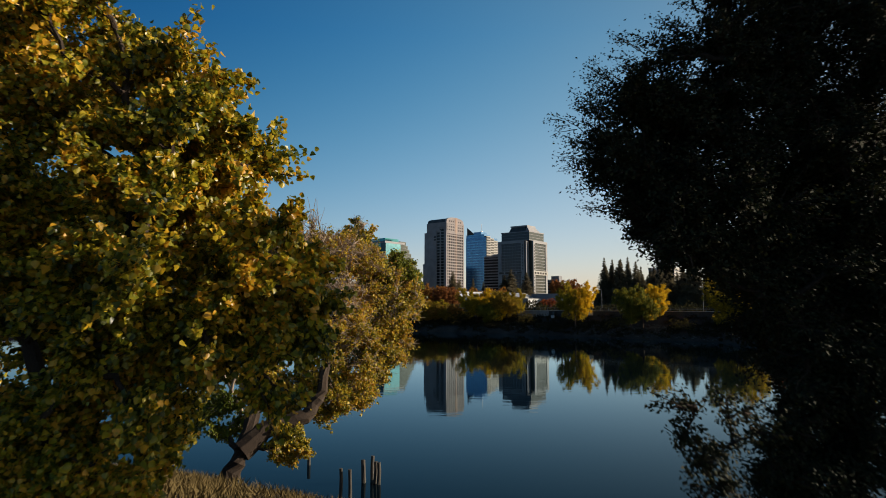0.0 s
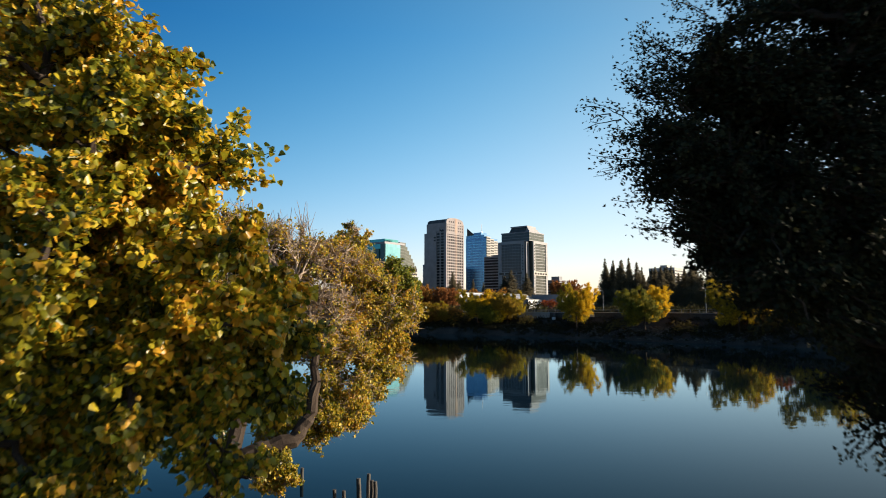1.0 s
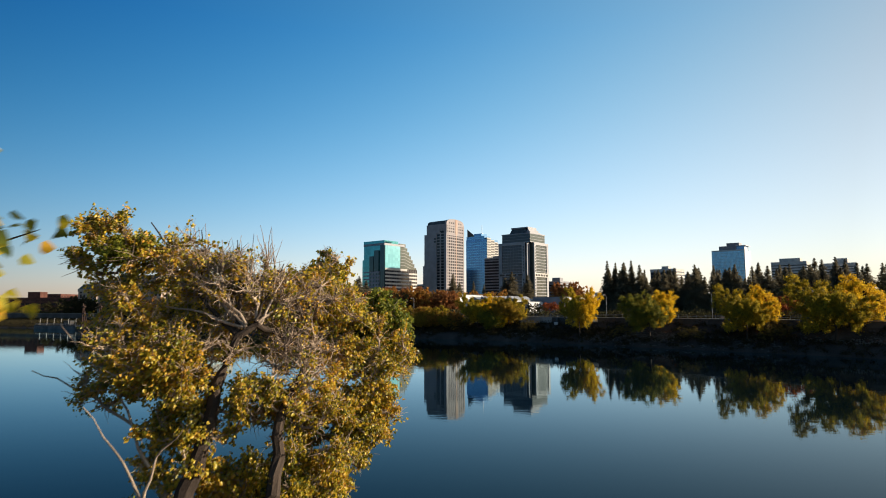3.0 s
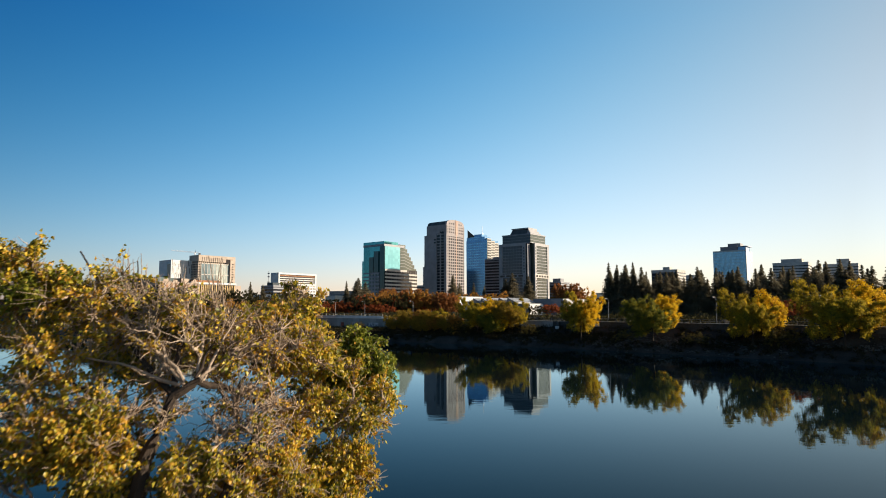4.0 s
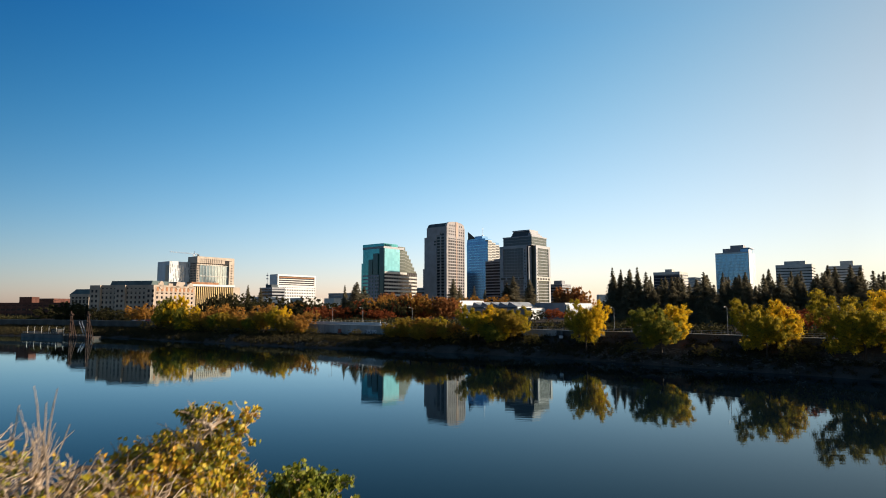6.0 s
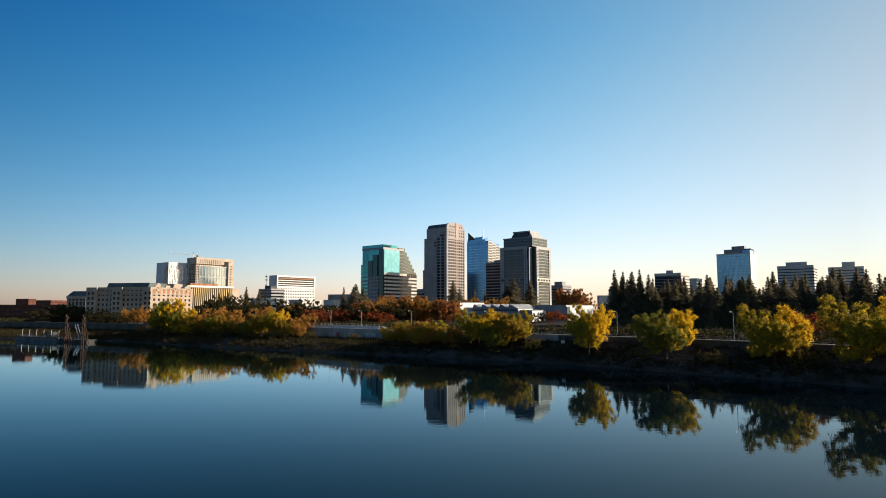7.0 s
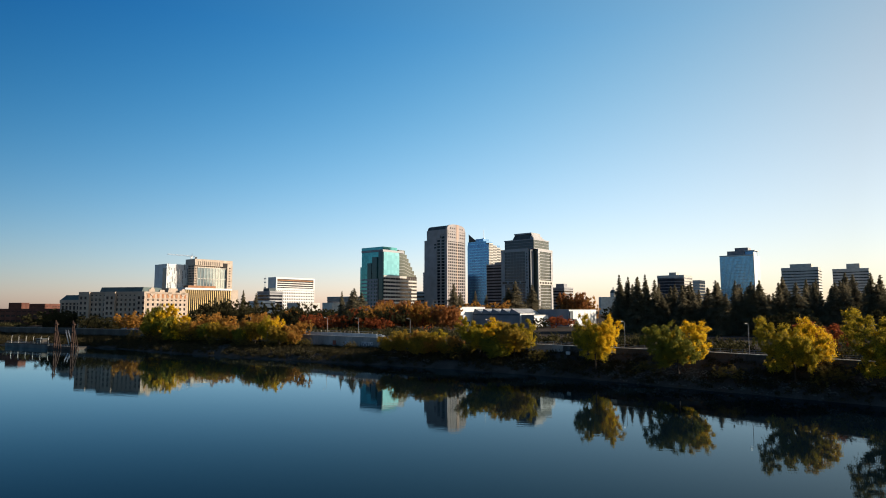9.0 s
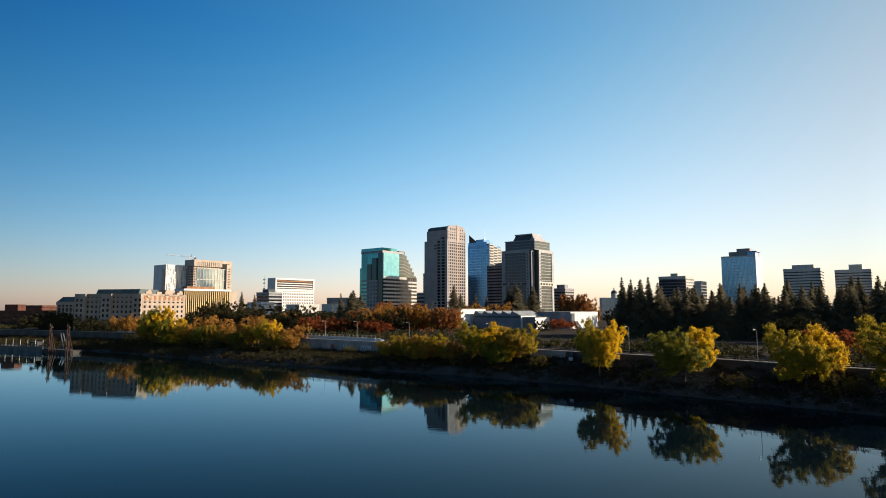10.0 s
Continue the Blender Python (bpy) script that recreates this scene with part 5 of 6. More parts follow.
def near_trees():
    # the turning tree whose side the camera passes
    cl = []
    for i, (c, r, n, s) in enumerate((
            ((2.05, -0.2, 5.1), (2.1, 2.0, 3.0), 74, 0.6), ((2.4, -0.6, 3.6), (1.9, 1.5, 1.6), 30, 0.58), ((-1.7, 0.6, 5.4), (2.6, 2.4, 4.8), 66, 0.85),
            ((-0.7, 0.2, 1.2), (1.6, 1.6, 1.2), 26, 0.66), ((0.3, 0.0, 8.2), (1.9, 1.6, 2.0), 32, 0.68), ((3.85, -0.3, 3.9), (1.15, 0.9, 1.7), 34, 0.46),
            ((1.1, 0.2, 1.5), (1.5, 1.2, 1.1), 28, 0.56), ((2.35, -0.3, 6.1), (1.05, 0.9, 1.5), 34, 0.44), ((0.4, -0.4, 0.7), (1.3, 1.0, 0.8), 24, 0.5))):
        cl += ball_clumps(60 + i, n, c, r, s, -0.95)
    cl += ball_clumps(69, 30, (-0.4, 0.2, 5.2), (1.1, 1.0, 2.4), 0.66, -0.95, 0.1)
    tree("turning_tree", "broad-leaved tree turning from green to yellow on the bank", (-6.7, 10.2, 6.9), (0.5, 0.1, 2.1), cl, 0.098, LEAF_PLANE, BARK, 0.28, 560, 61, twigs=9, wide=0.95, loose=0.12,
         limbs=[([(0.5, 0.1, 2.1), (1.2, 0.1, 3.8), (1.6, 0, 6.2), (1.0, 0, 8.6)], 0.17, 0.04), ([(0.4, 0.1, 2.0), (-0.9, 0.4, 4.2), (-1.6, 0.5, 7.5)], 0.16, 0.04)])
    # the shaded tree on the sun's side
    rng = random.Random(70)
    base = Vector((4.8, 7.6, near_height(7.6, 4.8) - 0.1))
    cl = []
    while len(cl) < 500:
        z, y, r = rng.uniform(7.9, 15.5), rng.uniform(-0.4, 0.6), rng.uniform(0.27, 0.54)
        edge = float(np.interp(z, SHADE_Z, SHADE_X)) * (7.15 + y) / 7.47 + r * 0.95 + 0.06
        x = edge + 4.2 * rng.random() ** 1.35
        if x > 6.7 or (z > 12.9 and x < edge + 0.7 and rng.random() < 0.5):
            continue
        cl.append((x - base.x, 7.15 + y - base.y, z - base.z, r))
    cl += [(x - base.x, y - base.y, z - base.z, r) for x, y, z, r in ball_clumps(75, 170, (5.0, 7.9, 12.05), (1.9, 0.7, 2.7), 0.52, -0.95, 0.05)]
    # Unseen clumps added beyond the crown to cast shade on the turning tree.
    cl += [(x - base.x, y - base.y, z - base.z, r) for x, y, z, r in ball_clumps(76, 70, (9.4, 11.1, 14.0), (1.5, 2.0, 2.5), 0.85, -0.95, 0.1)]
    cl += [(x - base.x, y - base.y, z - base.z, r) for x, y, z, r in ball_clumps(78, 140, (6.4, 9.9, 11.85), (1.3, 1.7, 2.2), 0.52, -0.95, 0.1)]
    cl += [(x - base.x, y - base.y, z - base.z, r) for x, y, z, r in ball_clumps(77, 16, (2.48, 7.15, 12.95), (0.55, 0.36, 0.45), 0.32, -0.95, 0.1)]
    cl += [(x - base.x, y - base.y, z - base.z, r) for x, y, z, r in ball_clumps(79, 60, (2.85, 7.8, 12.45), (0.5, 0.4, 0.75), 0.3, -0.95, 0.1)]
    cl += [(x - base.x, y - base.y, z - base.z, r) for x, y, z, r in ball_clumps(72, 46, (2.85, 7.9, 11.85), (0.4, 0.35, 0.42), 0.28, -0.95, 0.1)]
    sprays = []
    for k in range(12):
        low = k % 2 == 0
        a = Vector((2.5, 8.0, rng.uniform(12.4, 12.7) if low else rng.uniform(13.2, 13.6))) - base
        b = Vector((rng.uniform(1.45, 1.8) if low else rng.uniform(1.75, 2.1), rng.uniform(7.9, 8.3), rng.uniform(12.5, 12.85) if low else rng.uniform(13.6, 14.1))) - base
        sprays.append((a, b, 60))
    for k in range(26):
        z, y = rng.uniform(11.8, 13.3), rng.uniform(-0.3, 0.3)
        edge = float(np.interp(z, SHADE_Z, SHADE_X))
        a = Vector((edge * 0.97 + 0.45, 7.15 + y, z - 0.15)) - base
        b = a + Vector((-rng.uniform(0.2, 0.48), rng.uniform(-0.1, 0.1), rng.uniform(0.0, 0.4)))
        sprays.append((a, b, 90))
    for k in range(38):
        z, y = rng.uniform(11.15, 15.1), rng.uniform(-0.2, 0.45)
        edge = float(np.interp(z, SHADE_Z, SHADE_X))
        a = Vector((edge * 0.97 + 0.6, 7.2 + y, z - 0.25)) - base
        b = a + Vector((-rng.uniform(0.35, 0.8), rng.uniform(0.0, 0.3), rng.uniform(0.1, 0.55)))
        sprays.append((a, b, 90))
    # one long branch reaching over the water
    tip = Vector((1.5, 8.2, 13.32)) - base
    root_of = Vector((2.75, 7.9, 12.45)) - base
    sprays.append((root_of, tip, 80))
    for k in range(9):
        a = root_of.lerp(tip, 0.25 + 0.08 * k)
        sprays.append((a, a + Vector((-rng.uniform(0.15, 0.4), rng.uniform(-0.1, 0.2), rng.uniform(-0.1, 0.35))), 24))
    for k in range(30):
        low = k % 3 == 0
        a = Vector((rng.uniform(2.5, 3.1), rng.uniform(7.8, 8.3), rng.uniform(11.8, 12.4) if low else rng.uniform(12.8, 14.2))) - base
        sprays.append((a, a + Vector((-rng.uniform(0.3, 0.6), rng.uniform(-0.1, 0.2), rng.uniform(-0.05, 0.4))), 40))
    tree("shaded_tree", "olive tree with small leaves, backlit shade put into their colour", base, (0.2, 0.0, 2.2), cl, 0.052, LEAF_SHADE, BARK, 0.24, 520, 71, twigs=10, wide=0.62, lobed=False, loose=0.12, sprays=sprays)
    # a thin shrub at its foot
    foot = (2.5, 5.5, near_height(5.5, 2.5))
    cl = [(rng.uniform(-0.6, 0.35), rng.uniform(-0.2, 0.2), rng.uniform(0.9, 2.5), rng.uniform(0.16, 0.28)) for _ in range(32)]
    tree("bank_shrub", "thin olive shrub on the bank, small leaves darkened as if backlit", foot, (-0.1, 0, 0.6), cl, 0.046, LEAF_SHADE, BARK, 0.03, 130, 73, "shrub", twigs=6, wide=0.6, lobed=False)
    # the leaning tree over the water: two stems, a long limb reaching out over the river and bare pale twigs
    foot = Vector((-8.7, 24.3, 3.5))

    def at(*places):
        return [Vector(q) - foot for q in places]

    limbs = [
        (at((-8.0, 25.0, 4.9), (-7.3, 25.6, 5.6), (-5.8, 26.5, 6.0), (-5.2, 27.0, 7.0), (-5.2, 27.8, 9.4), (-4.7, 29.0, 11.0)), 0.46, 0.09),
        (at((-8.0, 25.0, 4.9), (-7.5, 26.6, 8.0), (-7.3, 27.5, 10.4), (-6.8, 27.9, 12.0)), 0.34, 0.13),
        (at((-6.8, 27.9, 12.0), (-6.2, 28.1, 12.4), (-5.6, 29.6, 11.9), (-5.2, 31.2, 11.2), (-4.0, 33.0, 11.2), (-2.7, 34.2, 11.7)), 0.13, 0.03),
        (at((-6.8, 27.9, 12.0), (-6.9, 28.8, 13.8), (-6.2, 30.6, 14.4), (-5.1, 32.3, 14.2)), 0.10, 0.025),
        (at((-6.8, 27.9, 12.0), (-7.6, 28.2, 12.7), (-8.6, 28.8, 13.7), (-9.8, 29.8, 15.0), (-11.2, 30.6, 16.3)), 0.11, 0.025),
        (at((-7.3, 27.5, 10.6), (-9.4, 28.0, 12.2), (-11.4, 28.6, 12.9)), 0.09, 0.03),
        (at((-7.0, 28.8, 13.8), (-7.4, 29.4, 14.6), (-7.5, 29.7, 15.5)), 0.05, 0.015),
        (at((-8.6, 28.8, 13.7), (-8.5, 29.3, 14.8), (-8.9, 29.8, 15.9)), 0.05, 0.015),
        (at((-6.2, 27.9, 12.5), (-6.0, 28.8, 13.5), (-5.7, 29.6, 14.6)), 0.05, 0.015),
        (at((-4.7, 29.0, 11.0), (-4.0, 31.0, 10.4), (-3.2, 32.8, 10.2)), 0.08, 0.025),
        (at((-5.2, 27.8, 9.4), (-4.4, 29.2, 8.6), (-3.6, 30.4, 7.9)), 0.06, 0.02),
        (at((-5.6, 29.6, 11.9), (-5.2, 30.6, 13.0), (-4.6, 31.8, 13.6)), 0.06, 0.02)]
    # the fan of sunlit branches that spreads from the fork
    for a, m, b in (((-6.5, 27.9, 12.3), (-8.0, 28.3, 13.6), (-10.8, 29.4, 15.1)), ((-6.6, 27.9, 12.3), (-8.4, 28.0, 12.9), (-11.0, 28.6, 13.4)), ((-6.5, 27.9, 12.4), (-7.6, 28.2, 13.7), (-9.5, 28.8, 14.6)),
                    ((-6.2, 28.1, 12.4), (-5.5, 28.8, 13.1), (-4.4, 30.0, 13.7)), ((-6.2, 28.1, 12.5), (-6.3, 28.6, 13.6), (-6.9, 29.2, 14.7)), ((-6.1, 28.2, 12.4), (-5.8, 28.7, 13.4), (-5.6, 29.4, 14.2)),
                    ((-5.4, 30.2, 11.6), (-4.6, 31.0, 12.3), (-3.6, 32.0, 12.7)), ((-4.6, 32.0, 11.2), (-3.8, 32.8, 12.0), (-3.0, 33.6, 12.2)), ((-5.0, 31.0, 11.2), (-4.2, 31.4, 10.4), (-3.7, 31.9, 9.3)),
                    ((-9.0, 26.6, 8.0), (-10.2, 26.8, 10.2), (-12.4, 27.2, 12.4)), ((-9.6, 26.8, 9.2), (-11.4, 27.0, 10.3), (-13.4, 27.4, 10.9)), ((-8.2, 25.6, 6.4), (-9.2, 25.4, 8.4), (-10.6, 25.6, 10.0)),
                    ((-8.6, 25.4, 7.2), (-8.2, 25.3, 8.6), (-7.4, 25.2, 9.4)), ((-7.3, 27.5, 10.6), (-8.8, 27.4, 11.6), (-10.6, 27.6, 11.9))):
        limbs.append((at(a, m, b), 0.055, 0.014, True))
    # long upright shoots, almost bare
    for k in range(15):
        x, y = -9.3 + 0.26 * k + rng.uniform(-0.3, 0.3), rng.uniform(28.6, 29.8)
        low, top = rng.uniform(12.7, 13.4), rng.uniform(15.2, 16.2)
        lean = rng.uniform(-0.5, 0.3)
        mid = (x + lean * 0.4, y + 0.2, low + (top - low) * 0.5)
        limbs.append((at((x, y, low), mid, (x + lean, y + 0.3, top)), 0.034, 0.008, True))
        for side in (-1, 1):
            limbs.append((at(mid, (mid[0] + side * rng.uniform(0.2, 0.5), mid[1] + rng.uniform(-0.2, 0.3), mid[2] + rng.uniform(0.5, 1.1))), 0.016, 0.006, True))
    cl, tuft = [], []
    for i, (c, r, n, s, leafless) in enumerate((
            ((-3.0, 33.0, 11.1), (1.9, 2.6, 2.0), 84, 0.62, 0.6), ((-5.0, 32.4, 13.5), (1.5, 1.8, 1.1), 46, 0.62, 0.5), ((-4.5, 32.4, 14.7), (0.9, 1.3, 0.8), 16, 0.42, 0.65), ((-5.6, 30.6, 13.0), (1.8, 2.2, 1.2), 70, 0.8, 0.88),
            ((-10.2, 29.8, 13.4), (2.7, 2.6, 2.4), 84, 0.75, 0.66), ((-8.2, 29.4, 14.0), (1.6, 1.6, 1.2), 40, 0.8, 0.86), ((-4.2, 30.0, 8.0), (1.8, 2.4, 2.3), 84, 0.64, 0.55),
            ((-8.2, 27.4, 8.4), (1.6, 1.5, 2.4), 46, 0.62, 0.3), ((-6.5, 25.9, 4.9), (0.8, 0.7, 1.1), 22, 0.42, 0.1), ((-9.8, 27.6, 10.8), (2.3, 1.6, 1.8), 56, 0.7, 0.72),
            ((-6.2, 29.8, 9.4), (1.6, 1.9, 1.0), 36, 0.65, 0.8), ((-5.0, 29.8, 11.2), (1.3, 1.9, 0.9), 46, 0.7, 0.94), ((-2.9, 31.6, 8.7), (1.3, 1.6, 1.5), 52, 0.62, 0.5), ((-11.6, 28.4, 15.2), (1.5, 1.3, 1.1), 30, 0.6, 0.55), ((-8.0, 28.0, 11.6), (1.5, 1.2, 0.9), 26, 0.7, 0.9), ((-8.9, 26.8, 10.8), (1.6, 0.9, 0.9), 36, 0.6, 0.45), ((-6.0, 27.4, 10.1), (1.0, 0.8, 0.7), 18, 0.55, 0.65), ((-6.2, 28.0, 6.6), (2.0, 1.2, 1.4), 60, 0.6, 0.35), ((-4.4, 29.2, 6.6), (1.3, 1.2, 1.1), 34, 0.55, 0.4), ((-4.2, 31.6, 12.8), (1.3, 1.7, 1.0), 44, 0.62, 0.7), ((-4.4, 28.8, 9.4), (1.4, 1.4, 1.0), 26, 0.62, 0.75), ((-6.9, 29.2, 13.2), (1.6, 1.8, 1.5), 42, 0.8, 0.9))):
        cl += [(*(Vector(q[:3]) - foot), q[3], leafless) for q in ball_clumps(80 + i, n, c, r, s, -0.85)]
    for i, (c, r, n, s) in enumerate((((-2.6, 33.8, 12.1), (1.25, 1.5, 1.5), 74, 0.48), ((-11.2, 28.4, 15.2), (0.9, 1.2, 1.0), 8, 0.6), ((-9.4, 26.0, 6.0), (1.2, 0.9, 1.2), 14, 0.6))):
        tuft += [(*(Vector(q[:3]) - foot), q[3]) for q in ball_clumps(97 + i, n, c, r, s, -0.85)]
    tree("leaning_tree", "leaning riverside tree with gold leaves and bare pale twigs", foot, tuple(at((-8.0, 25.0, 4.9))[0]), cl, 0.115, LEAF_GOLD, BARK, 0.34, 330, 81, twigs=17, wide=0.8, twig_mat=TWIG, tuft=tuft, tuft_mat=LEAF_TUFT, limb_mat=LIMB, loose=0.11, girth=1.5, limbs=limbs, rise=0.35)


near_trees()


# ---- scrub, dry grass and reeds ----
def far_scrub():
    gen = np.random.default_rng(5)
    C = []
    for x in np.arange(-330, 150, 0.9):
        yf, yw = along(FAR_EDGE, x), along(WALL_LINE, x)
        for k in range(14 if x < -25 else 7):
            t = gen.uniform(0.2, 1.0)
            if noise.noise((x * 0.05, t * 2.0, 2.0)) < -0.4:
                continue
            y = yf - 8 + (yw - 0.4 - yf + 8) * t
            z = bank_z(t, x)
            r = gen.uniform(0.5, 1.5)
            m = int(44 * r)
            C.append(np.array((x, y, z + r * 0.5)) + gen.normal(0, 1, (m, 3)) * np.array((r * 0.5, r * 0.5, r * 0.35)))
    C = np.concatenate(C)
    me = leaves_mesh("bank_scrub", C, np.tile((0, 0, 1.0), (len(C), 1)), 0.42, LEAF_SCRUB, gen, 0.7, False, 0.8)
    tagged(new("bank_scrub", me), "dark low scrub on the far river bank", "shrubs", kind="stuff")


def city_scrub():
    gen = np.random.default_rng(6)
    C = []
    for x in np.arange(-420, 330, 1.5):
        yw = along(WALL_LINE, x)
        for k in range(4):
            e = 13 + 90 * gen.uniform(0, 1) ** 1.6
            if noise.noise((x * 0.03, e * 0.03, 5.0)) < -0.35:
                continue
            r = gen.uniform(0.8, 2.2)
            m = int(40 * r)
            C.append(np.array((x, yw + e, PLATEAU + r * 0.6)) + gen.normal(0, 1, (m, 3)) * np.array((r * 0.55, r * 0.55, r * 0.45)))
    C = np.concatenate(C)
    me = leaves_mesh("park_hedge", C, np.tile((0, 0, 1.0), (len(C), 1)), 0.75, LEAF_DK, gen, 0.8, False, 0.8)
    tagged(new("park_hedge", me), "dark hedges and low planting behind the flood wall", "shrubs", kind="stuff")


def dry_grass():
    gen = np.random.default_rng(8)
    n = 150000
    x = gen.normal(-6, 17, n)
    y = gen.normal(14, 13, n)
    keep = gen.uniform(0, 1, n)
    ok = np.array([0.5 + 0.9 * noise.noise((a * 0.22, b * 0.22, 1.0)) + 0.5 * noise.noise((a * 0.9, b * 0.9, 4.0)) > c and along(NEAR_EDGE, a) - b > 12 for a, b, c in zip(x, y, keep)])
    x, y = x[ok], y[ok]
    z = np.array([near_height(b, a) for a, b in zip(x, y)]) + 0.12
    C = np.stack([x, y, z], 1)
    me = leaves_mesh("dry_grass", C, np.tile((0.1, 0, 1.0), (len(C), 1)), 0.5, STRAW, gen, 0.07, False, 0.35)
    tagged(new("dry_grass", me), "straw-coloured dry grass on the near bank", "grass", kind="stuff")


def bank_rubble():
    """Loose stones on the far bank, too many to count."""
    rng = random.Random(33)
    V, F = [], []
    shape = [(1, 0, 0), (0, 1, 0), (-1, 0, 0), (0, -1, 0), (0, 0, 1), (0, 0, -1)]
    faces = [(0, 1, 4), (1, 2, 4), (2, 3, 4), (3, 0, 4), (1, 0, 5), (2, 1, 5), (3, 2, 5), (0, 3, 5)]
    for k in range(7000):
        x = rng.uniform(-120, 128)
        t = rng.uniform(0.2, 0.98)
        if noise.noise((x * 0.04, t * 2.5, 8.0)) < 0.0:
            continue
        yf, yw = along(FAR_EDGE, x), along(WALL_LINE, x)
        y = yf - 8 + (yw - 0.4 - yf + 8) * t
        z = bank_z(t, x)
        z += 0.5 * noise.noise((x * 0.1, y * 0.1, 7)) + 0.25 * noise.noise((x * 0.4, y * 0.4, 9))
        r = rng.uniform(0.15, 0.55)
        o = len(V)
        V += [(x + r * a * rng.uniform(0.7, 1.3), y + r * b * rng.uniform(0.7, 1.3), z + r * 0.7 * c * rng.uniform(0.7, 1.2)) for a, b, c in shape]
        F += [tuple(o + i for i in f) for f in faces]
    tagged(new("bank_rubble", mesh_from("bank_rubble", V, F, RIPRAP)), "loose grey-brown stones on the far bank", "stones", kind="stuff")


bank_rubble()
far_scrub()
city_scrub()
dry_grass()


# ---- old piles in the shallows ----
def piles():
    for i, (x, y, h, r, lean) in enumerate(((-4.3, 39.0, 1.45, 0.13, 1), (-4.75, 38.4, 1.35, 0.15, -2), (-4.05, 38.2, 1.3, 0.12, 2), (-3.8, 38.0, 1.3, 0.13, 0), (-5.6, 34.9, 1.75, 0.11, -1), (-5.05, 34.8, 1.7, 0.11, 2), (-9.0, 42.5, 0.9, 0.13, 0))):
        ob = thing("timber_pile", "dark weathered timber pile standing in the river", "pile", pose(x, y, 0, lean, lean * 0.7, 40 * i), group="old timber piles")
        V, F = [], []
        tube(V, F, [Vector((0.02 * math.sin(k), 0.02 * math.cos(2 * k), -1.6 + (h + 1.6) * k / 6)) for k in range(7)], [r * (1.05 - 0.03 * k) for k in range(7)], 10)
        F.append(tuple(range(len(V) - 10, len(V))))
        share("shaft", mesh_from("shaft", V, F, PILEW), ob, Matrix())


piles()


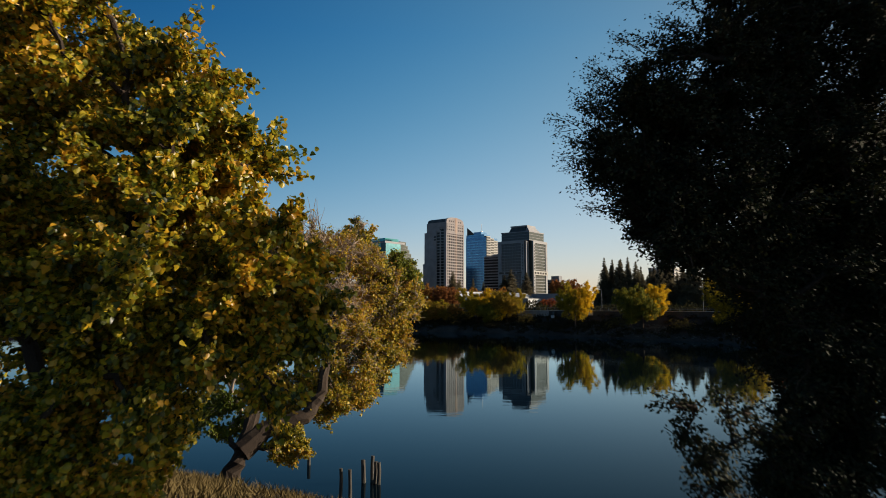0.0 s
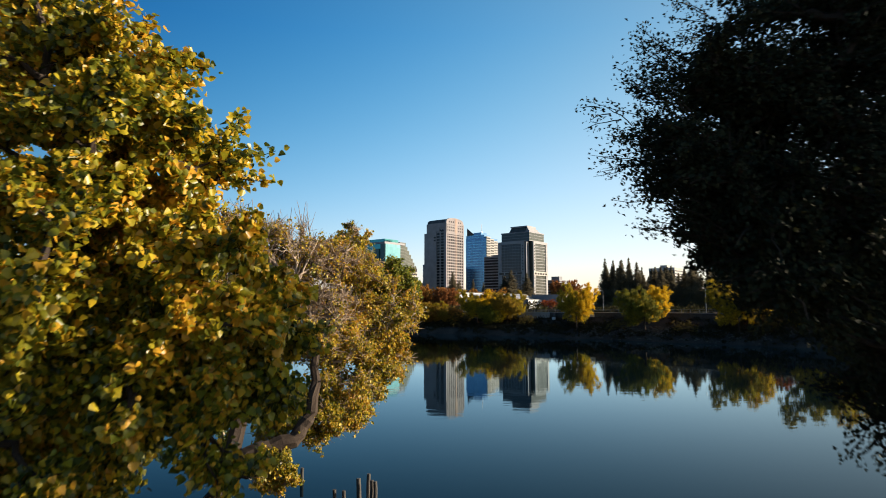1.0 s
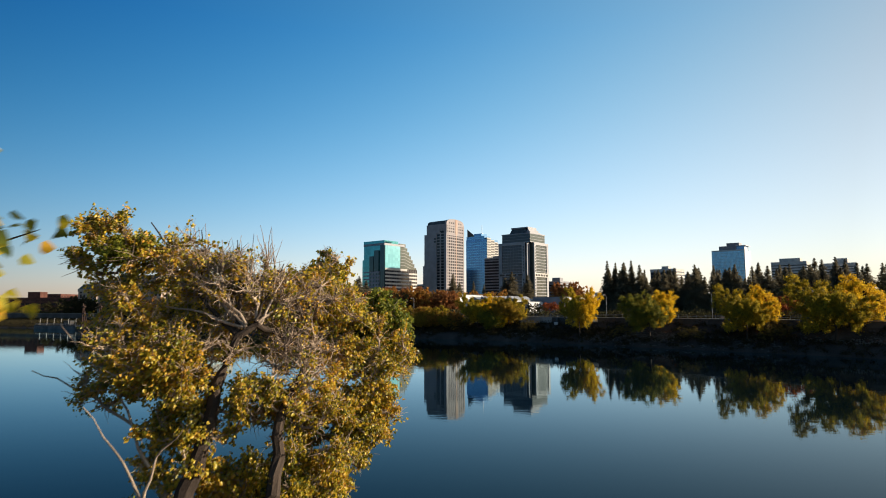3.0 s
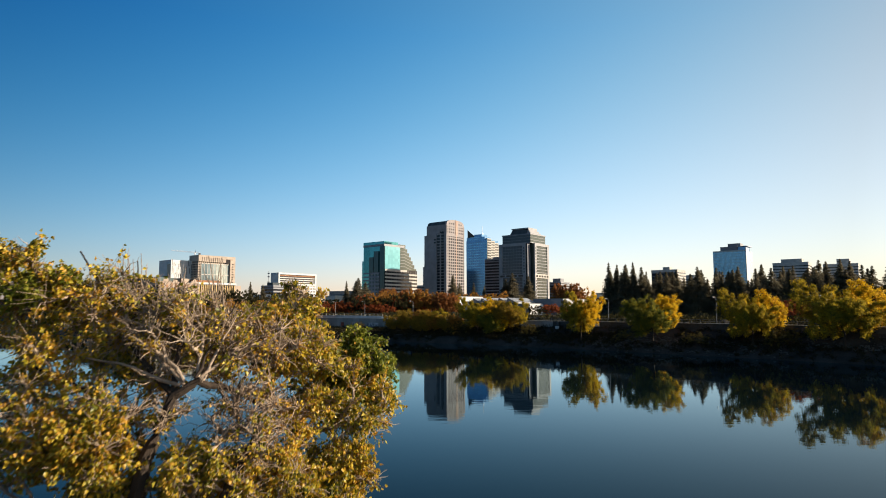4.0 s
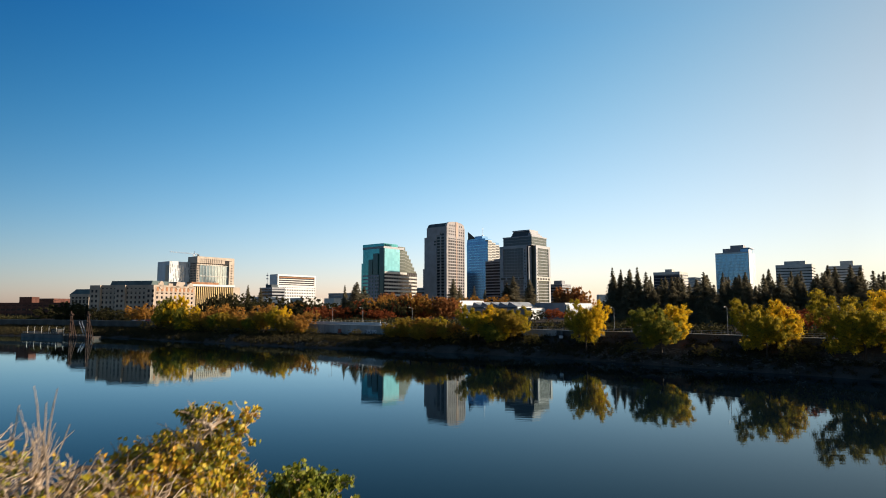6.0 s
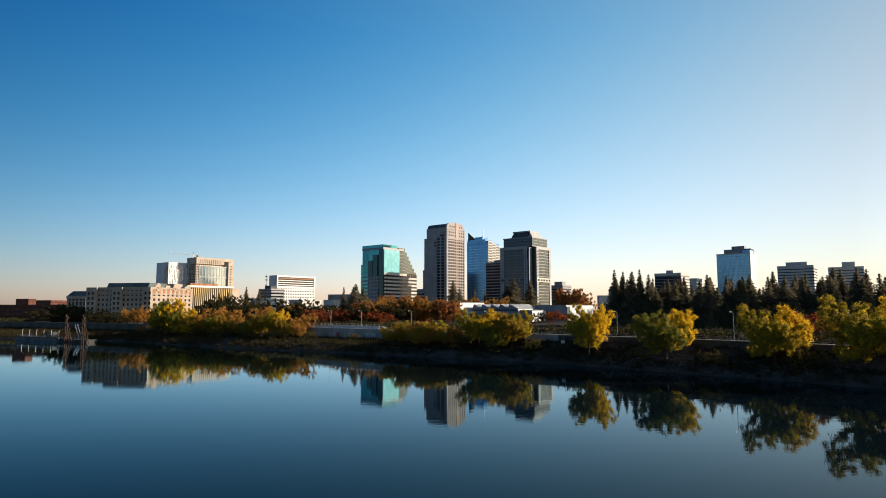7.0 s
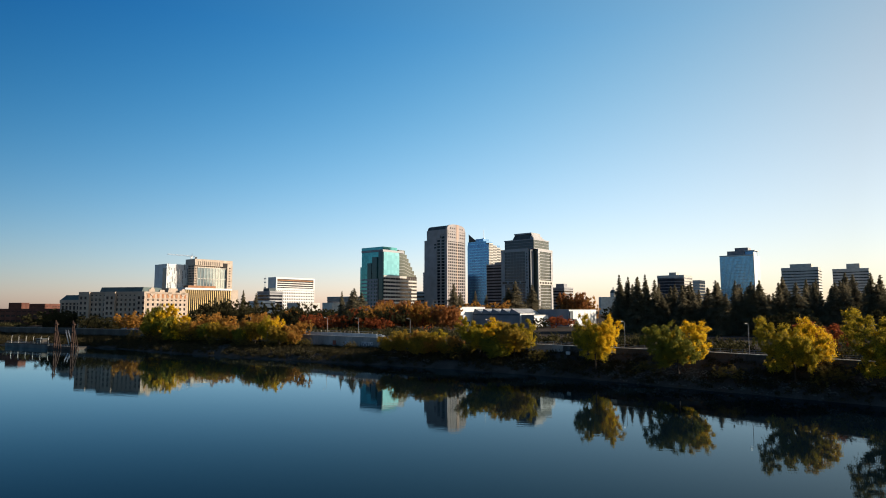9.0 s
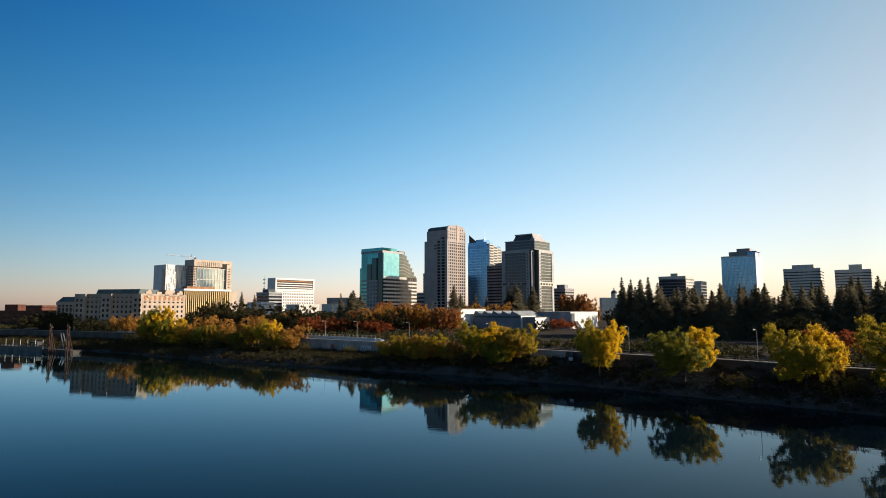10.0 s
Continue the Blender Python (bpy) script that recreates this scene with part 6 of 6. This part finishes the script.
# ---- landing stage, lamp posts, bridge and drift log ----
def landing_stage():
    t = thing("landing_stage", "floating landing stage with dark railings and rusty steel dolphins", "dock", pose(-216, 380, 0, 0, 0, -28))
    part("hull", boxes((-50, -6, -3, 3, -0.6, 2.2)), SLATE, t, "black steel barge hull")
    part("pontoon", boxes((-5.9, 21, -2.6, 3, -0.6, 1.5)), DOCKC, t, "grey concrete pontoon")
    part("deck", boxes((-50.3, -5.8, -3.3, 3.3, 2.2, 2.45)), DOCKC, t)
    part("deck", boxes((-5.75, 21.3, -2.9, 3.3, 1.5, 1.75)), DOCKC, t)
    one = None
    for k in range(25):
        m = Matrix.Translation((-48.5 + k * 2.9, -2.8, 2.4 if k < 15 else 1.7))
        if one is None:
            one = part("post", boxes((-0.07, 0.07, -0.07, 0.07, 0, 1.15)), SLATE, t)
            one.matrix_basis = m
        else:
            share("post", one.data, t, m)
    for za, zb, xa, xb in ((3.0, 3.0, -49, -7), (3.5, 3.5, -49, -7), (2.3, 2.3, -5.5, 21), (2.8, 2.8, -5.5, 21)):
        V, F = [], []
        tube(V, F, [Vector((xa, -2.8, za)), Vector((xb, -2.8, zb))], [0.06, 0.06], 5)
        share("rail", mesh_from("rail", V, F, STEEL), t, Matrix())
    for k in range(6):
        x = -46 + k * 7.6
        V, F = [], []
        z = 2.45
        tube(V, F, [Vector((x, -1.6, z)), Vector((x, -1.6, z + 3.8)), Vector((x + 0.25, -1.6, z + 4.3)), Vector((x + 1.0, -1.6, z + 4.2))], [0.11, 0.10, 0.10, 0.16], 6)
        share("deck_lamp", mesh_from("deck_lamp", V, F, PALE), t, Matrix(), "bent white deck lamp")
    cabin = part("cabin", boxes((-24, -17, 0, 2.8, 2.45, 5.0)), DOCKC, t)
    part("cabin_roof", boxes((-24.4, -16.6, -0.4, 3.1, 5.0, 5.25)), SLATE, cabin)
    part("cabin_window", boxes((-22.5, -18.5, -0.06, 0.02, 3.4, 4.5)), GL_DARK, cabin)
    V, F = [], []
    for y in (4.2, 5.8):
        tube(V, F, [Vector((2, y, 1.8)), Vector((-24, y + 13, 8.6))], [0.12, 0.12], 5)
        tube(V, F, [Vector((2, y, 3.0)), Vector((-24, y + 13, 9.8))], [0.08, 0.08], 5)
        for k in range(9):
            q = k / 8
            tube(V, F, [Vector((2 - 26 * q, y + 13 * q, 1.8 + 6.8 * q)), Vector((2 - 26 * q, y + 13 * q, 3.0 + 6.8 * q))], [0.06, 0.06], 4)
    share("gangway", mesh_from("gangway", V, F, STEEL), t, Matrix(), "sloping steel gangway")
    for x in (3, 19):
        for dx, top in ((-0.9, 16.0), (1.0, 15.2)):
            V, F = [], []
            tube(V, F, [Vector((x + dx, -4.2, -2)), Vector((x + dx * 0.7, -4.0, top))], [0.34, 0.30], 8)
            share("dolphin_pile", mesh_from("dolphin_pile", V, F, RUST), t, Matrix(), "rusty steel pile")
        for reach in (7.5, 5.0):
            V, F = [], []
            tube(V, F, [Vector((x + reach, -4.6, -2)), Vector((x + 0.4, -4.2, 14.2 - (7.5 - reach)))], [0.24, 0.2], 7)
            share("raking_pile", mesh_from("raking_pile", V, F, RUST), t, Matrix(), "leaning rusty steel pile")
        for z in (4.0, 9.5):
            part("brace", boxes((x - 1.3, x + 1.5, -4.5, -3.8, z, z + 0.5)), RUST, t)
        part("pile_cap", boxes((x - 1.5, x + 1.6, -4.7, -3.5, 13.6, 14.2)), RUST, t)
    return t


landing_stage()


def street_lamps():
    first = thing("street_lamp", "slim grey street lamp on the riverside path", "street lamp", pose(0, 0, 0), group="street lamps by the path")
    V, F = [], []
    tube(V, F, [Vector((0, 0, z)) for z in (0, 3, 8.4)], [0.11, 0.09, 0.07], 7)
    share("pole", mesh_from("pole", V, F, STEEL), first, Matrix())
    V, F = [], []
    tube(V, F, [Vector((0, 0, 8.4)), Vector((-0.4, 0, 8.8)), Vector((-1.3, 0, 8.9))], [0.06, 0.05, 0.05], 6)
    share("arm", mesh_from("arm", V, F, STEEL), first, Matrix())
    head = part("head", boxes((-1.9, -1.2, -0.16, 0.16, 8.78, 8.95)), STEEL, first)
    part("lens", boxes((-1.8, -1.3, -0.12, 0.12, 8.74, 8.785)), WHITE, head)
    spots = [(91.0, 213.0), (64, 245), (20, 285), (-14, 312), (-40, 330), (-58, 345), (-110, 385), (-160, 412), (112, 190)]
    for k, (x, y) in enumerate(spots):
        y = max(y, along(WALL_LINE, x) + 3)
        m = pose(x, y, PLATEAU, 0, 0, 35)
        if k == 0:
            first.matrix_basis = m
        else:
            copy_thing(first, m)


street_lamps()


def terrace():
    """A pale raised terrace wall behind the flood wall."""
    t = thing("terrace_wall", "pale low terrace wall with slim railing behind the flood wall", "wall")
    line = [Vector((x, along(WALL_LINE, x) + off, 0)) for x, off in ((-88, 9), (-66, 9), (-44, 9), (-30, 9))]
    for a, b in zip(line, line[1:]):
        L = (b - a).length
        m = Matrix.Translation((a.x, a.y, 0)) @ Matrix.Rotation(math.atan2(b.y - a.y, b.x - a.x), 4, "Z")
        ob = part("wall_run", boxes((0.02, L - 0.02, 0, 0.4, PLATEAU - 0.1, PLATEAU + 1.5)), WHITE, t)
        ob.matrix_basis = m
        ob = part("rail", boxes((0.02, L - 0.02, 0.1, 0.18, PLATEAU + 2.4, PLATEAU + 2.5)), STEEL, t)
        ob.matrix_basis = m
        for k in range(int(L / 3) + 1):
            ob = part("post", boxes((k * 3 + 0.1, k * 3 + 0.2, 0.1, 0.18, PLATEAU + 1.5, PLATEAU + 2.4)), STEEL, t)
            ob.matrix_basis = m


terrace()


def parked_cars():
    rng = random.Random(12)
    paints = [(rough_mat("car_paint_" + n, tuple(0.8 * v for v in c), c, 0.5, 0.35, 0.0), w) for n, c, w in (("white", (0.75, 0.75, 0.74), "white"), ("silver", (0.42, 0.43, 0.45), "silver grey"), ("black", (0.03, 0.03, 0.035), "black"), ("red", (0.35, 0.04, 0.03), "dark red"))]
    models = []
    for paint, word in paints:
        t = thing("car", word + " saloon car parked on the riverside street", "car", group="cars parked by the river")
        bm = bmesh.new()
        prism(bm, [(-2.2, 0.35), (2.2, 0.35), (2.25, 0.75), (1.35, 0.95), (-1.95, 1.0), (-2.25, 0.8)], -0.88, 0.88)
        part("body", bm, paint, t)
        bm = bmesh.new()
        prism(bm, [(-1.75, 0.98), (1.15, 0.95), (0.45, 1.42), (-1.15, 1.45)], -0.76, 0.76)
        part("windows", bm, GL_DARK, t)
        part("roof", boxes((-0.7, 0.7, -1.1, 0.4, 1.44, 1.5)), paint, t)
        for y in (-1.4, 1.4):
            for x in (-0.86, 0.66):
                V, F = [], []
                tube(V, F, [Vector((x, y, 0.33)), Vector((x + 0.2, y, 0.33))], [0.33, 0.33], 12)
                wheel = share("wheel", mesh_from("wheel", V, F, SLATE), t, Matrix())
                V, F = [], []
                side = x - 0.02 if x < 0 else x + 0.18
                tube(V, F, [Vector((side, y, 0.33)), Vector((side + 0.04, y, 0.33))], [0.2, 0.2], 10)
                share("rim", mesh_from("rim", V, F, STEEL), wheel, Matrix())
        models.append(t)
    spots = [(-206 + 4.2 * k, 6.0) for k in range(17)] + [(-108 + 5.6 * k, 7.0) for k in range(3)] + [(-28, 8), (-20, 8), (72, 9), (78, 9)]
    used = set()
    for x, off in spots:
        k = rng.choice((0, 0, 1, 1, 2, 3))
        y = along(WALL_LINE, x) + off
        m = pose(x, y, PLATEAU + 0.01, 0, 0, rng.choice((52, 52, 232)) + rng.uniform(-4, 4) + (20 if off == 6.0 else 0))
        if k not in used:
            used.add(k)
            models[k].matrix_basis = m
        else:
            copy_thing(models[k], m)
    for k, t in enumerate(models):
        if k not in used:
            t.matrix_basis = pose(-120 + 6 * k, along(WALL_LINE, -120) + 8, PLATEAU + 0.01, 0, 0, 60)


parked_cars()


def bridge():
    t = thing("truss_bridge", "yellow painted steel truss bridge far up the river", "bridge", pose(-423, 628, 0, 0, 0, -12))
    part("deck", boxes((-120, 0, -6, 6, 9.2, 10.6)), FLOODC, t)
    for y in (-6, 6):
        V, F = [], []
        tube(V, F, [Vector((-120, y, 20)), Vector((-6, y, 20)), Vector((0, y, 10.6))], [0.5] * 3, 6)
        for k in range(13):
            x = -6 - k * 9
            tube(V, F, [Vector((x, y, 20)), Vector((x, y, 10.6))], [0.35, 0.35], 5)
            tube(V, F, [Vector((x, y, 20)), Vector((x - 9, y, 10.6))], [0.3, 0.3], 5)
        share("truss", mesh_from("truss", V, F, YELLOWP), t, Matrix())
    part("pier", boxes((-4, 0, -7, 7, -4, 9.2)), FLOODC, t)


bridge()


def drift_log():
    t = thing("drift_log", "pale bare drift log lying at the water's edge", "log", pose(47, 236.5, 1.0, 0, 0, 15))
    V, F = [], []
    tube(V, F, [Vector((-4.5, 0, -0.4)), Vector((-1.5, 0.2, 0.1)), Vector((1.6, 0.3, 0.6)), Vector((4.5, 0.2, 1.0))], [0.12, 0.2, 0.24, 0.16], 7)
    share("stem", mesh_from("stem", V, F, TWIG), t, Matrix())
    V, F = [], []
    tube(V, F, [Vector((1.6, 0.3, 0.6)), Vector((3.2, 0.4, 1.7))], [0.12, 0.05], 6)
    share("stub", mesh_from("stub", V, F, TWIG), t, Matrix())


drift_log()


def graffiti():
    """Sprayed patches on the flood wall: plain bars and slashes without any lettering."""
    rng = random.Random(3)
    red = rough_mat("red_spray_paint", (0.12, 0.03, 0.02), (0.26, 0.07, 0.04), 1, 0.7, 0.1)
    chalk = rough_mat("white_spray_paint", (0.30, 0.30, 0.30), (0.45, 0.45, 0.44), 1, 0.7, 0.1)
    rust = rough_mat("rust_spray_paint", (0.16, 0.06, 0.03), (0.30, 0.12, 0.06), 1, 0.7, 0.1)

    def on_wall(x, z, tilt=0.0):
        y = along(WALL_LINE, x)
        slope = math.atan2(along(WALL_LINE, x + 1) - y, 1)
        return Matrix.Translation((x, y, 0)) @ Matrix.Rotation(slope, 4, "Z") @ Matrix.Translation((0, -0.42, z)) @ Matrix.Rotation(radians(tilt), 4, "Y")

    def daub(dims, paint, m, label):
        ob = part("graffiti_stroke", boxes(dims), paint, None)
        ob.matrix_basis = m
        tagged(ob, label, "graffiti", "graffiti strokes on the wall")

    for x, w, h, z, paint, word in ((-51, 2.4, 2.0, 6.2, red, "red"), (-33.5, 7.2, 2.6, 5.9, chalk, "white"), (-43.5, 4.6, 1.6, 6.2, chalk, "white"), (53, 3.2, 2.0, 8.3, rust, "rust-red"), (57.5, 2.2, 1.2, 8.2, chalk, "white")):
        daub((-w / 2, w / 2, 0, 0.03, -h / 2, h / 2), paint, on_wall(x, z), word + " sprayed patch on the concrete flood wall")
    for a, b, n in ((-45.5, -41.5, 4), (-36.6, -30.6, 7)):
        for k in range(n):
            m = on_wall(a + (b - a) * k / n, 6.0, rng.uniform(-25, 25)) @ Matrix.Translation((0, -0.05, 0))
            daub((-0.26, 0.26, 0, 0.03, -0.95, 0.95), GRAFF, m, "dark sprayed graffiti stroke on the concrete flood wall")


graffiti()


def outfall():
    """A drain chute that comes down the bank from the wall."""
    x = 45.0
    y = along(WALL_LINE, x)
    t = thing("drain_outfall", "dark drain chute with a white box on the river bank", "drain", pose(x, y - 1.2, 0, 0, 0, -38))
    part("chute", boxes((-0.5, 0.5, -5.5, 0.2, 1.2, 3.8)), SLATE, t)
    part("pipe", boxes((-0.35, 0.35, -0.6, 0.3, 3.8, 9.0)), SLATE, t)
    part("box", boxes((-0.7, 0.7, -1.1, -0.65, 6.4, 7.4)), WHITE, t, "small white box")


outfall()
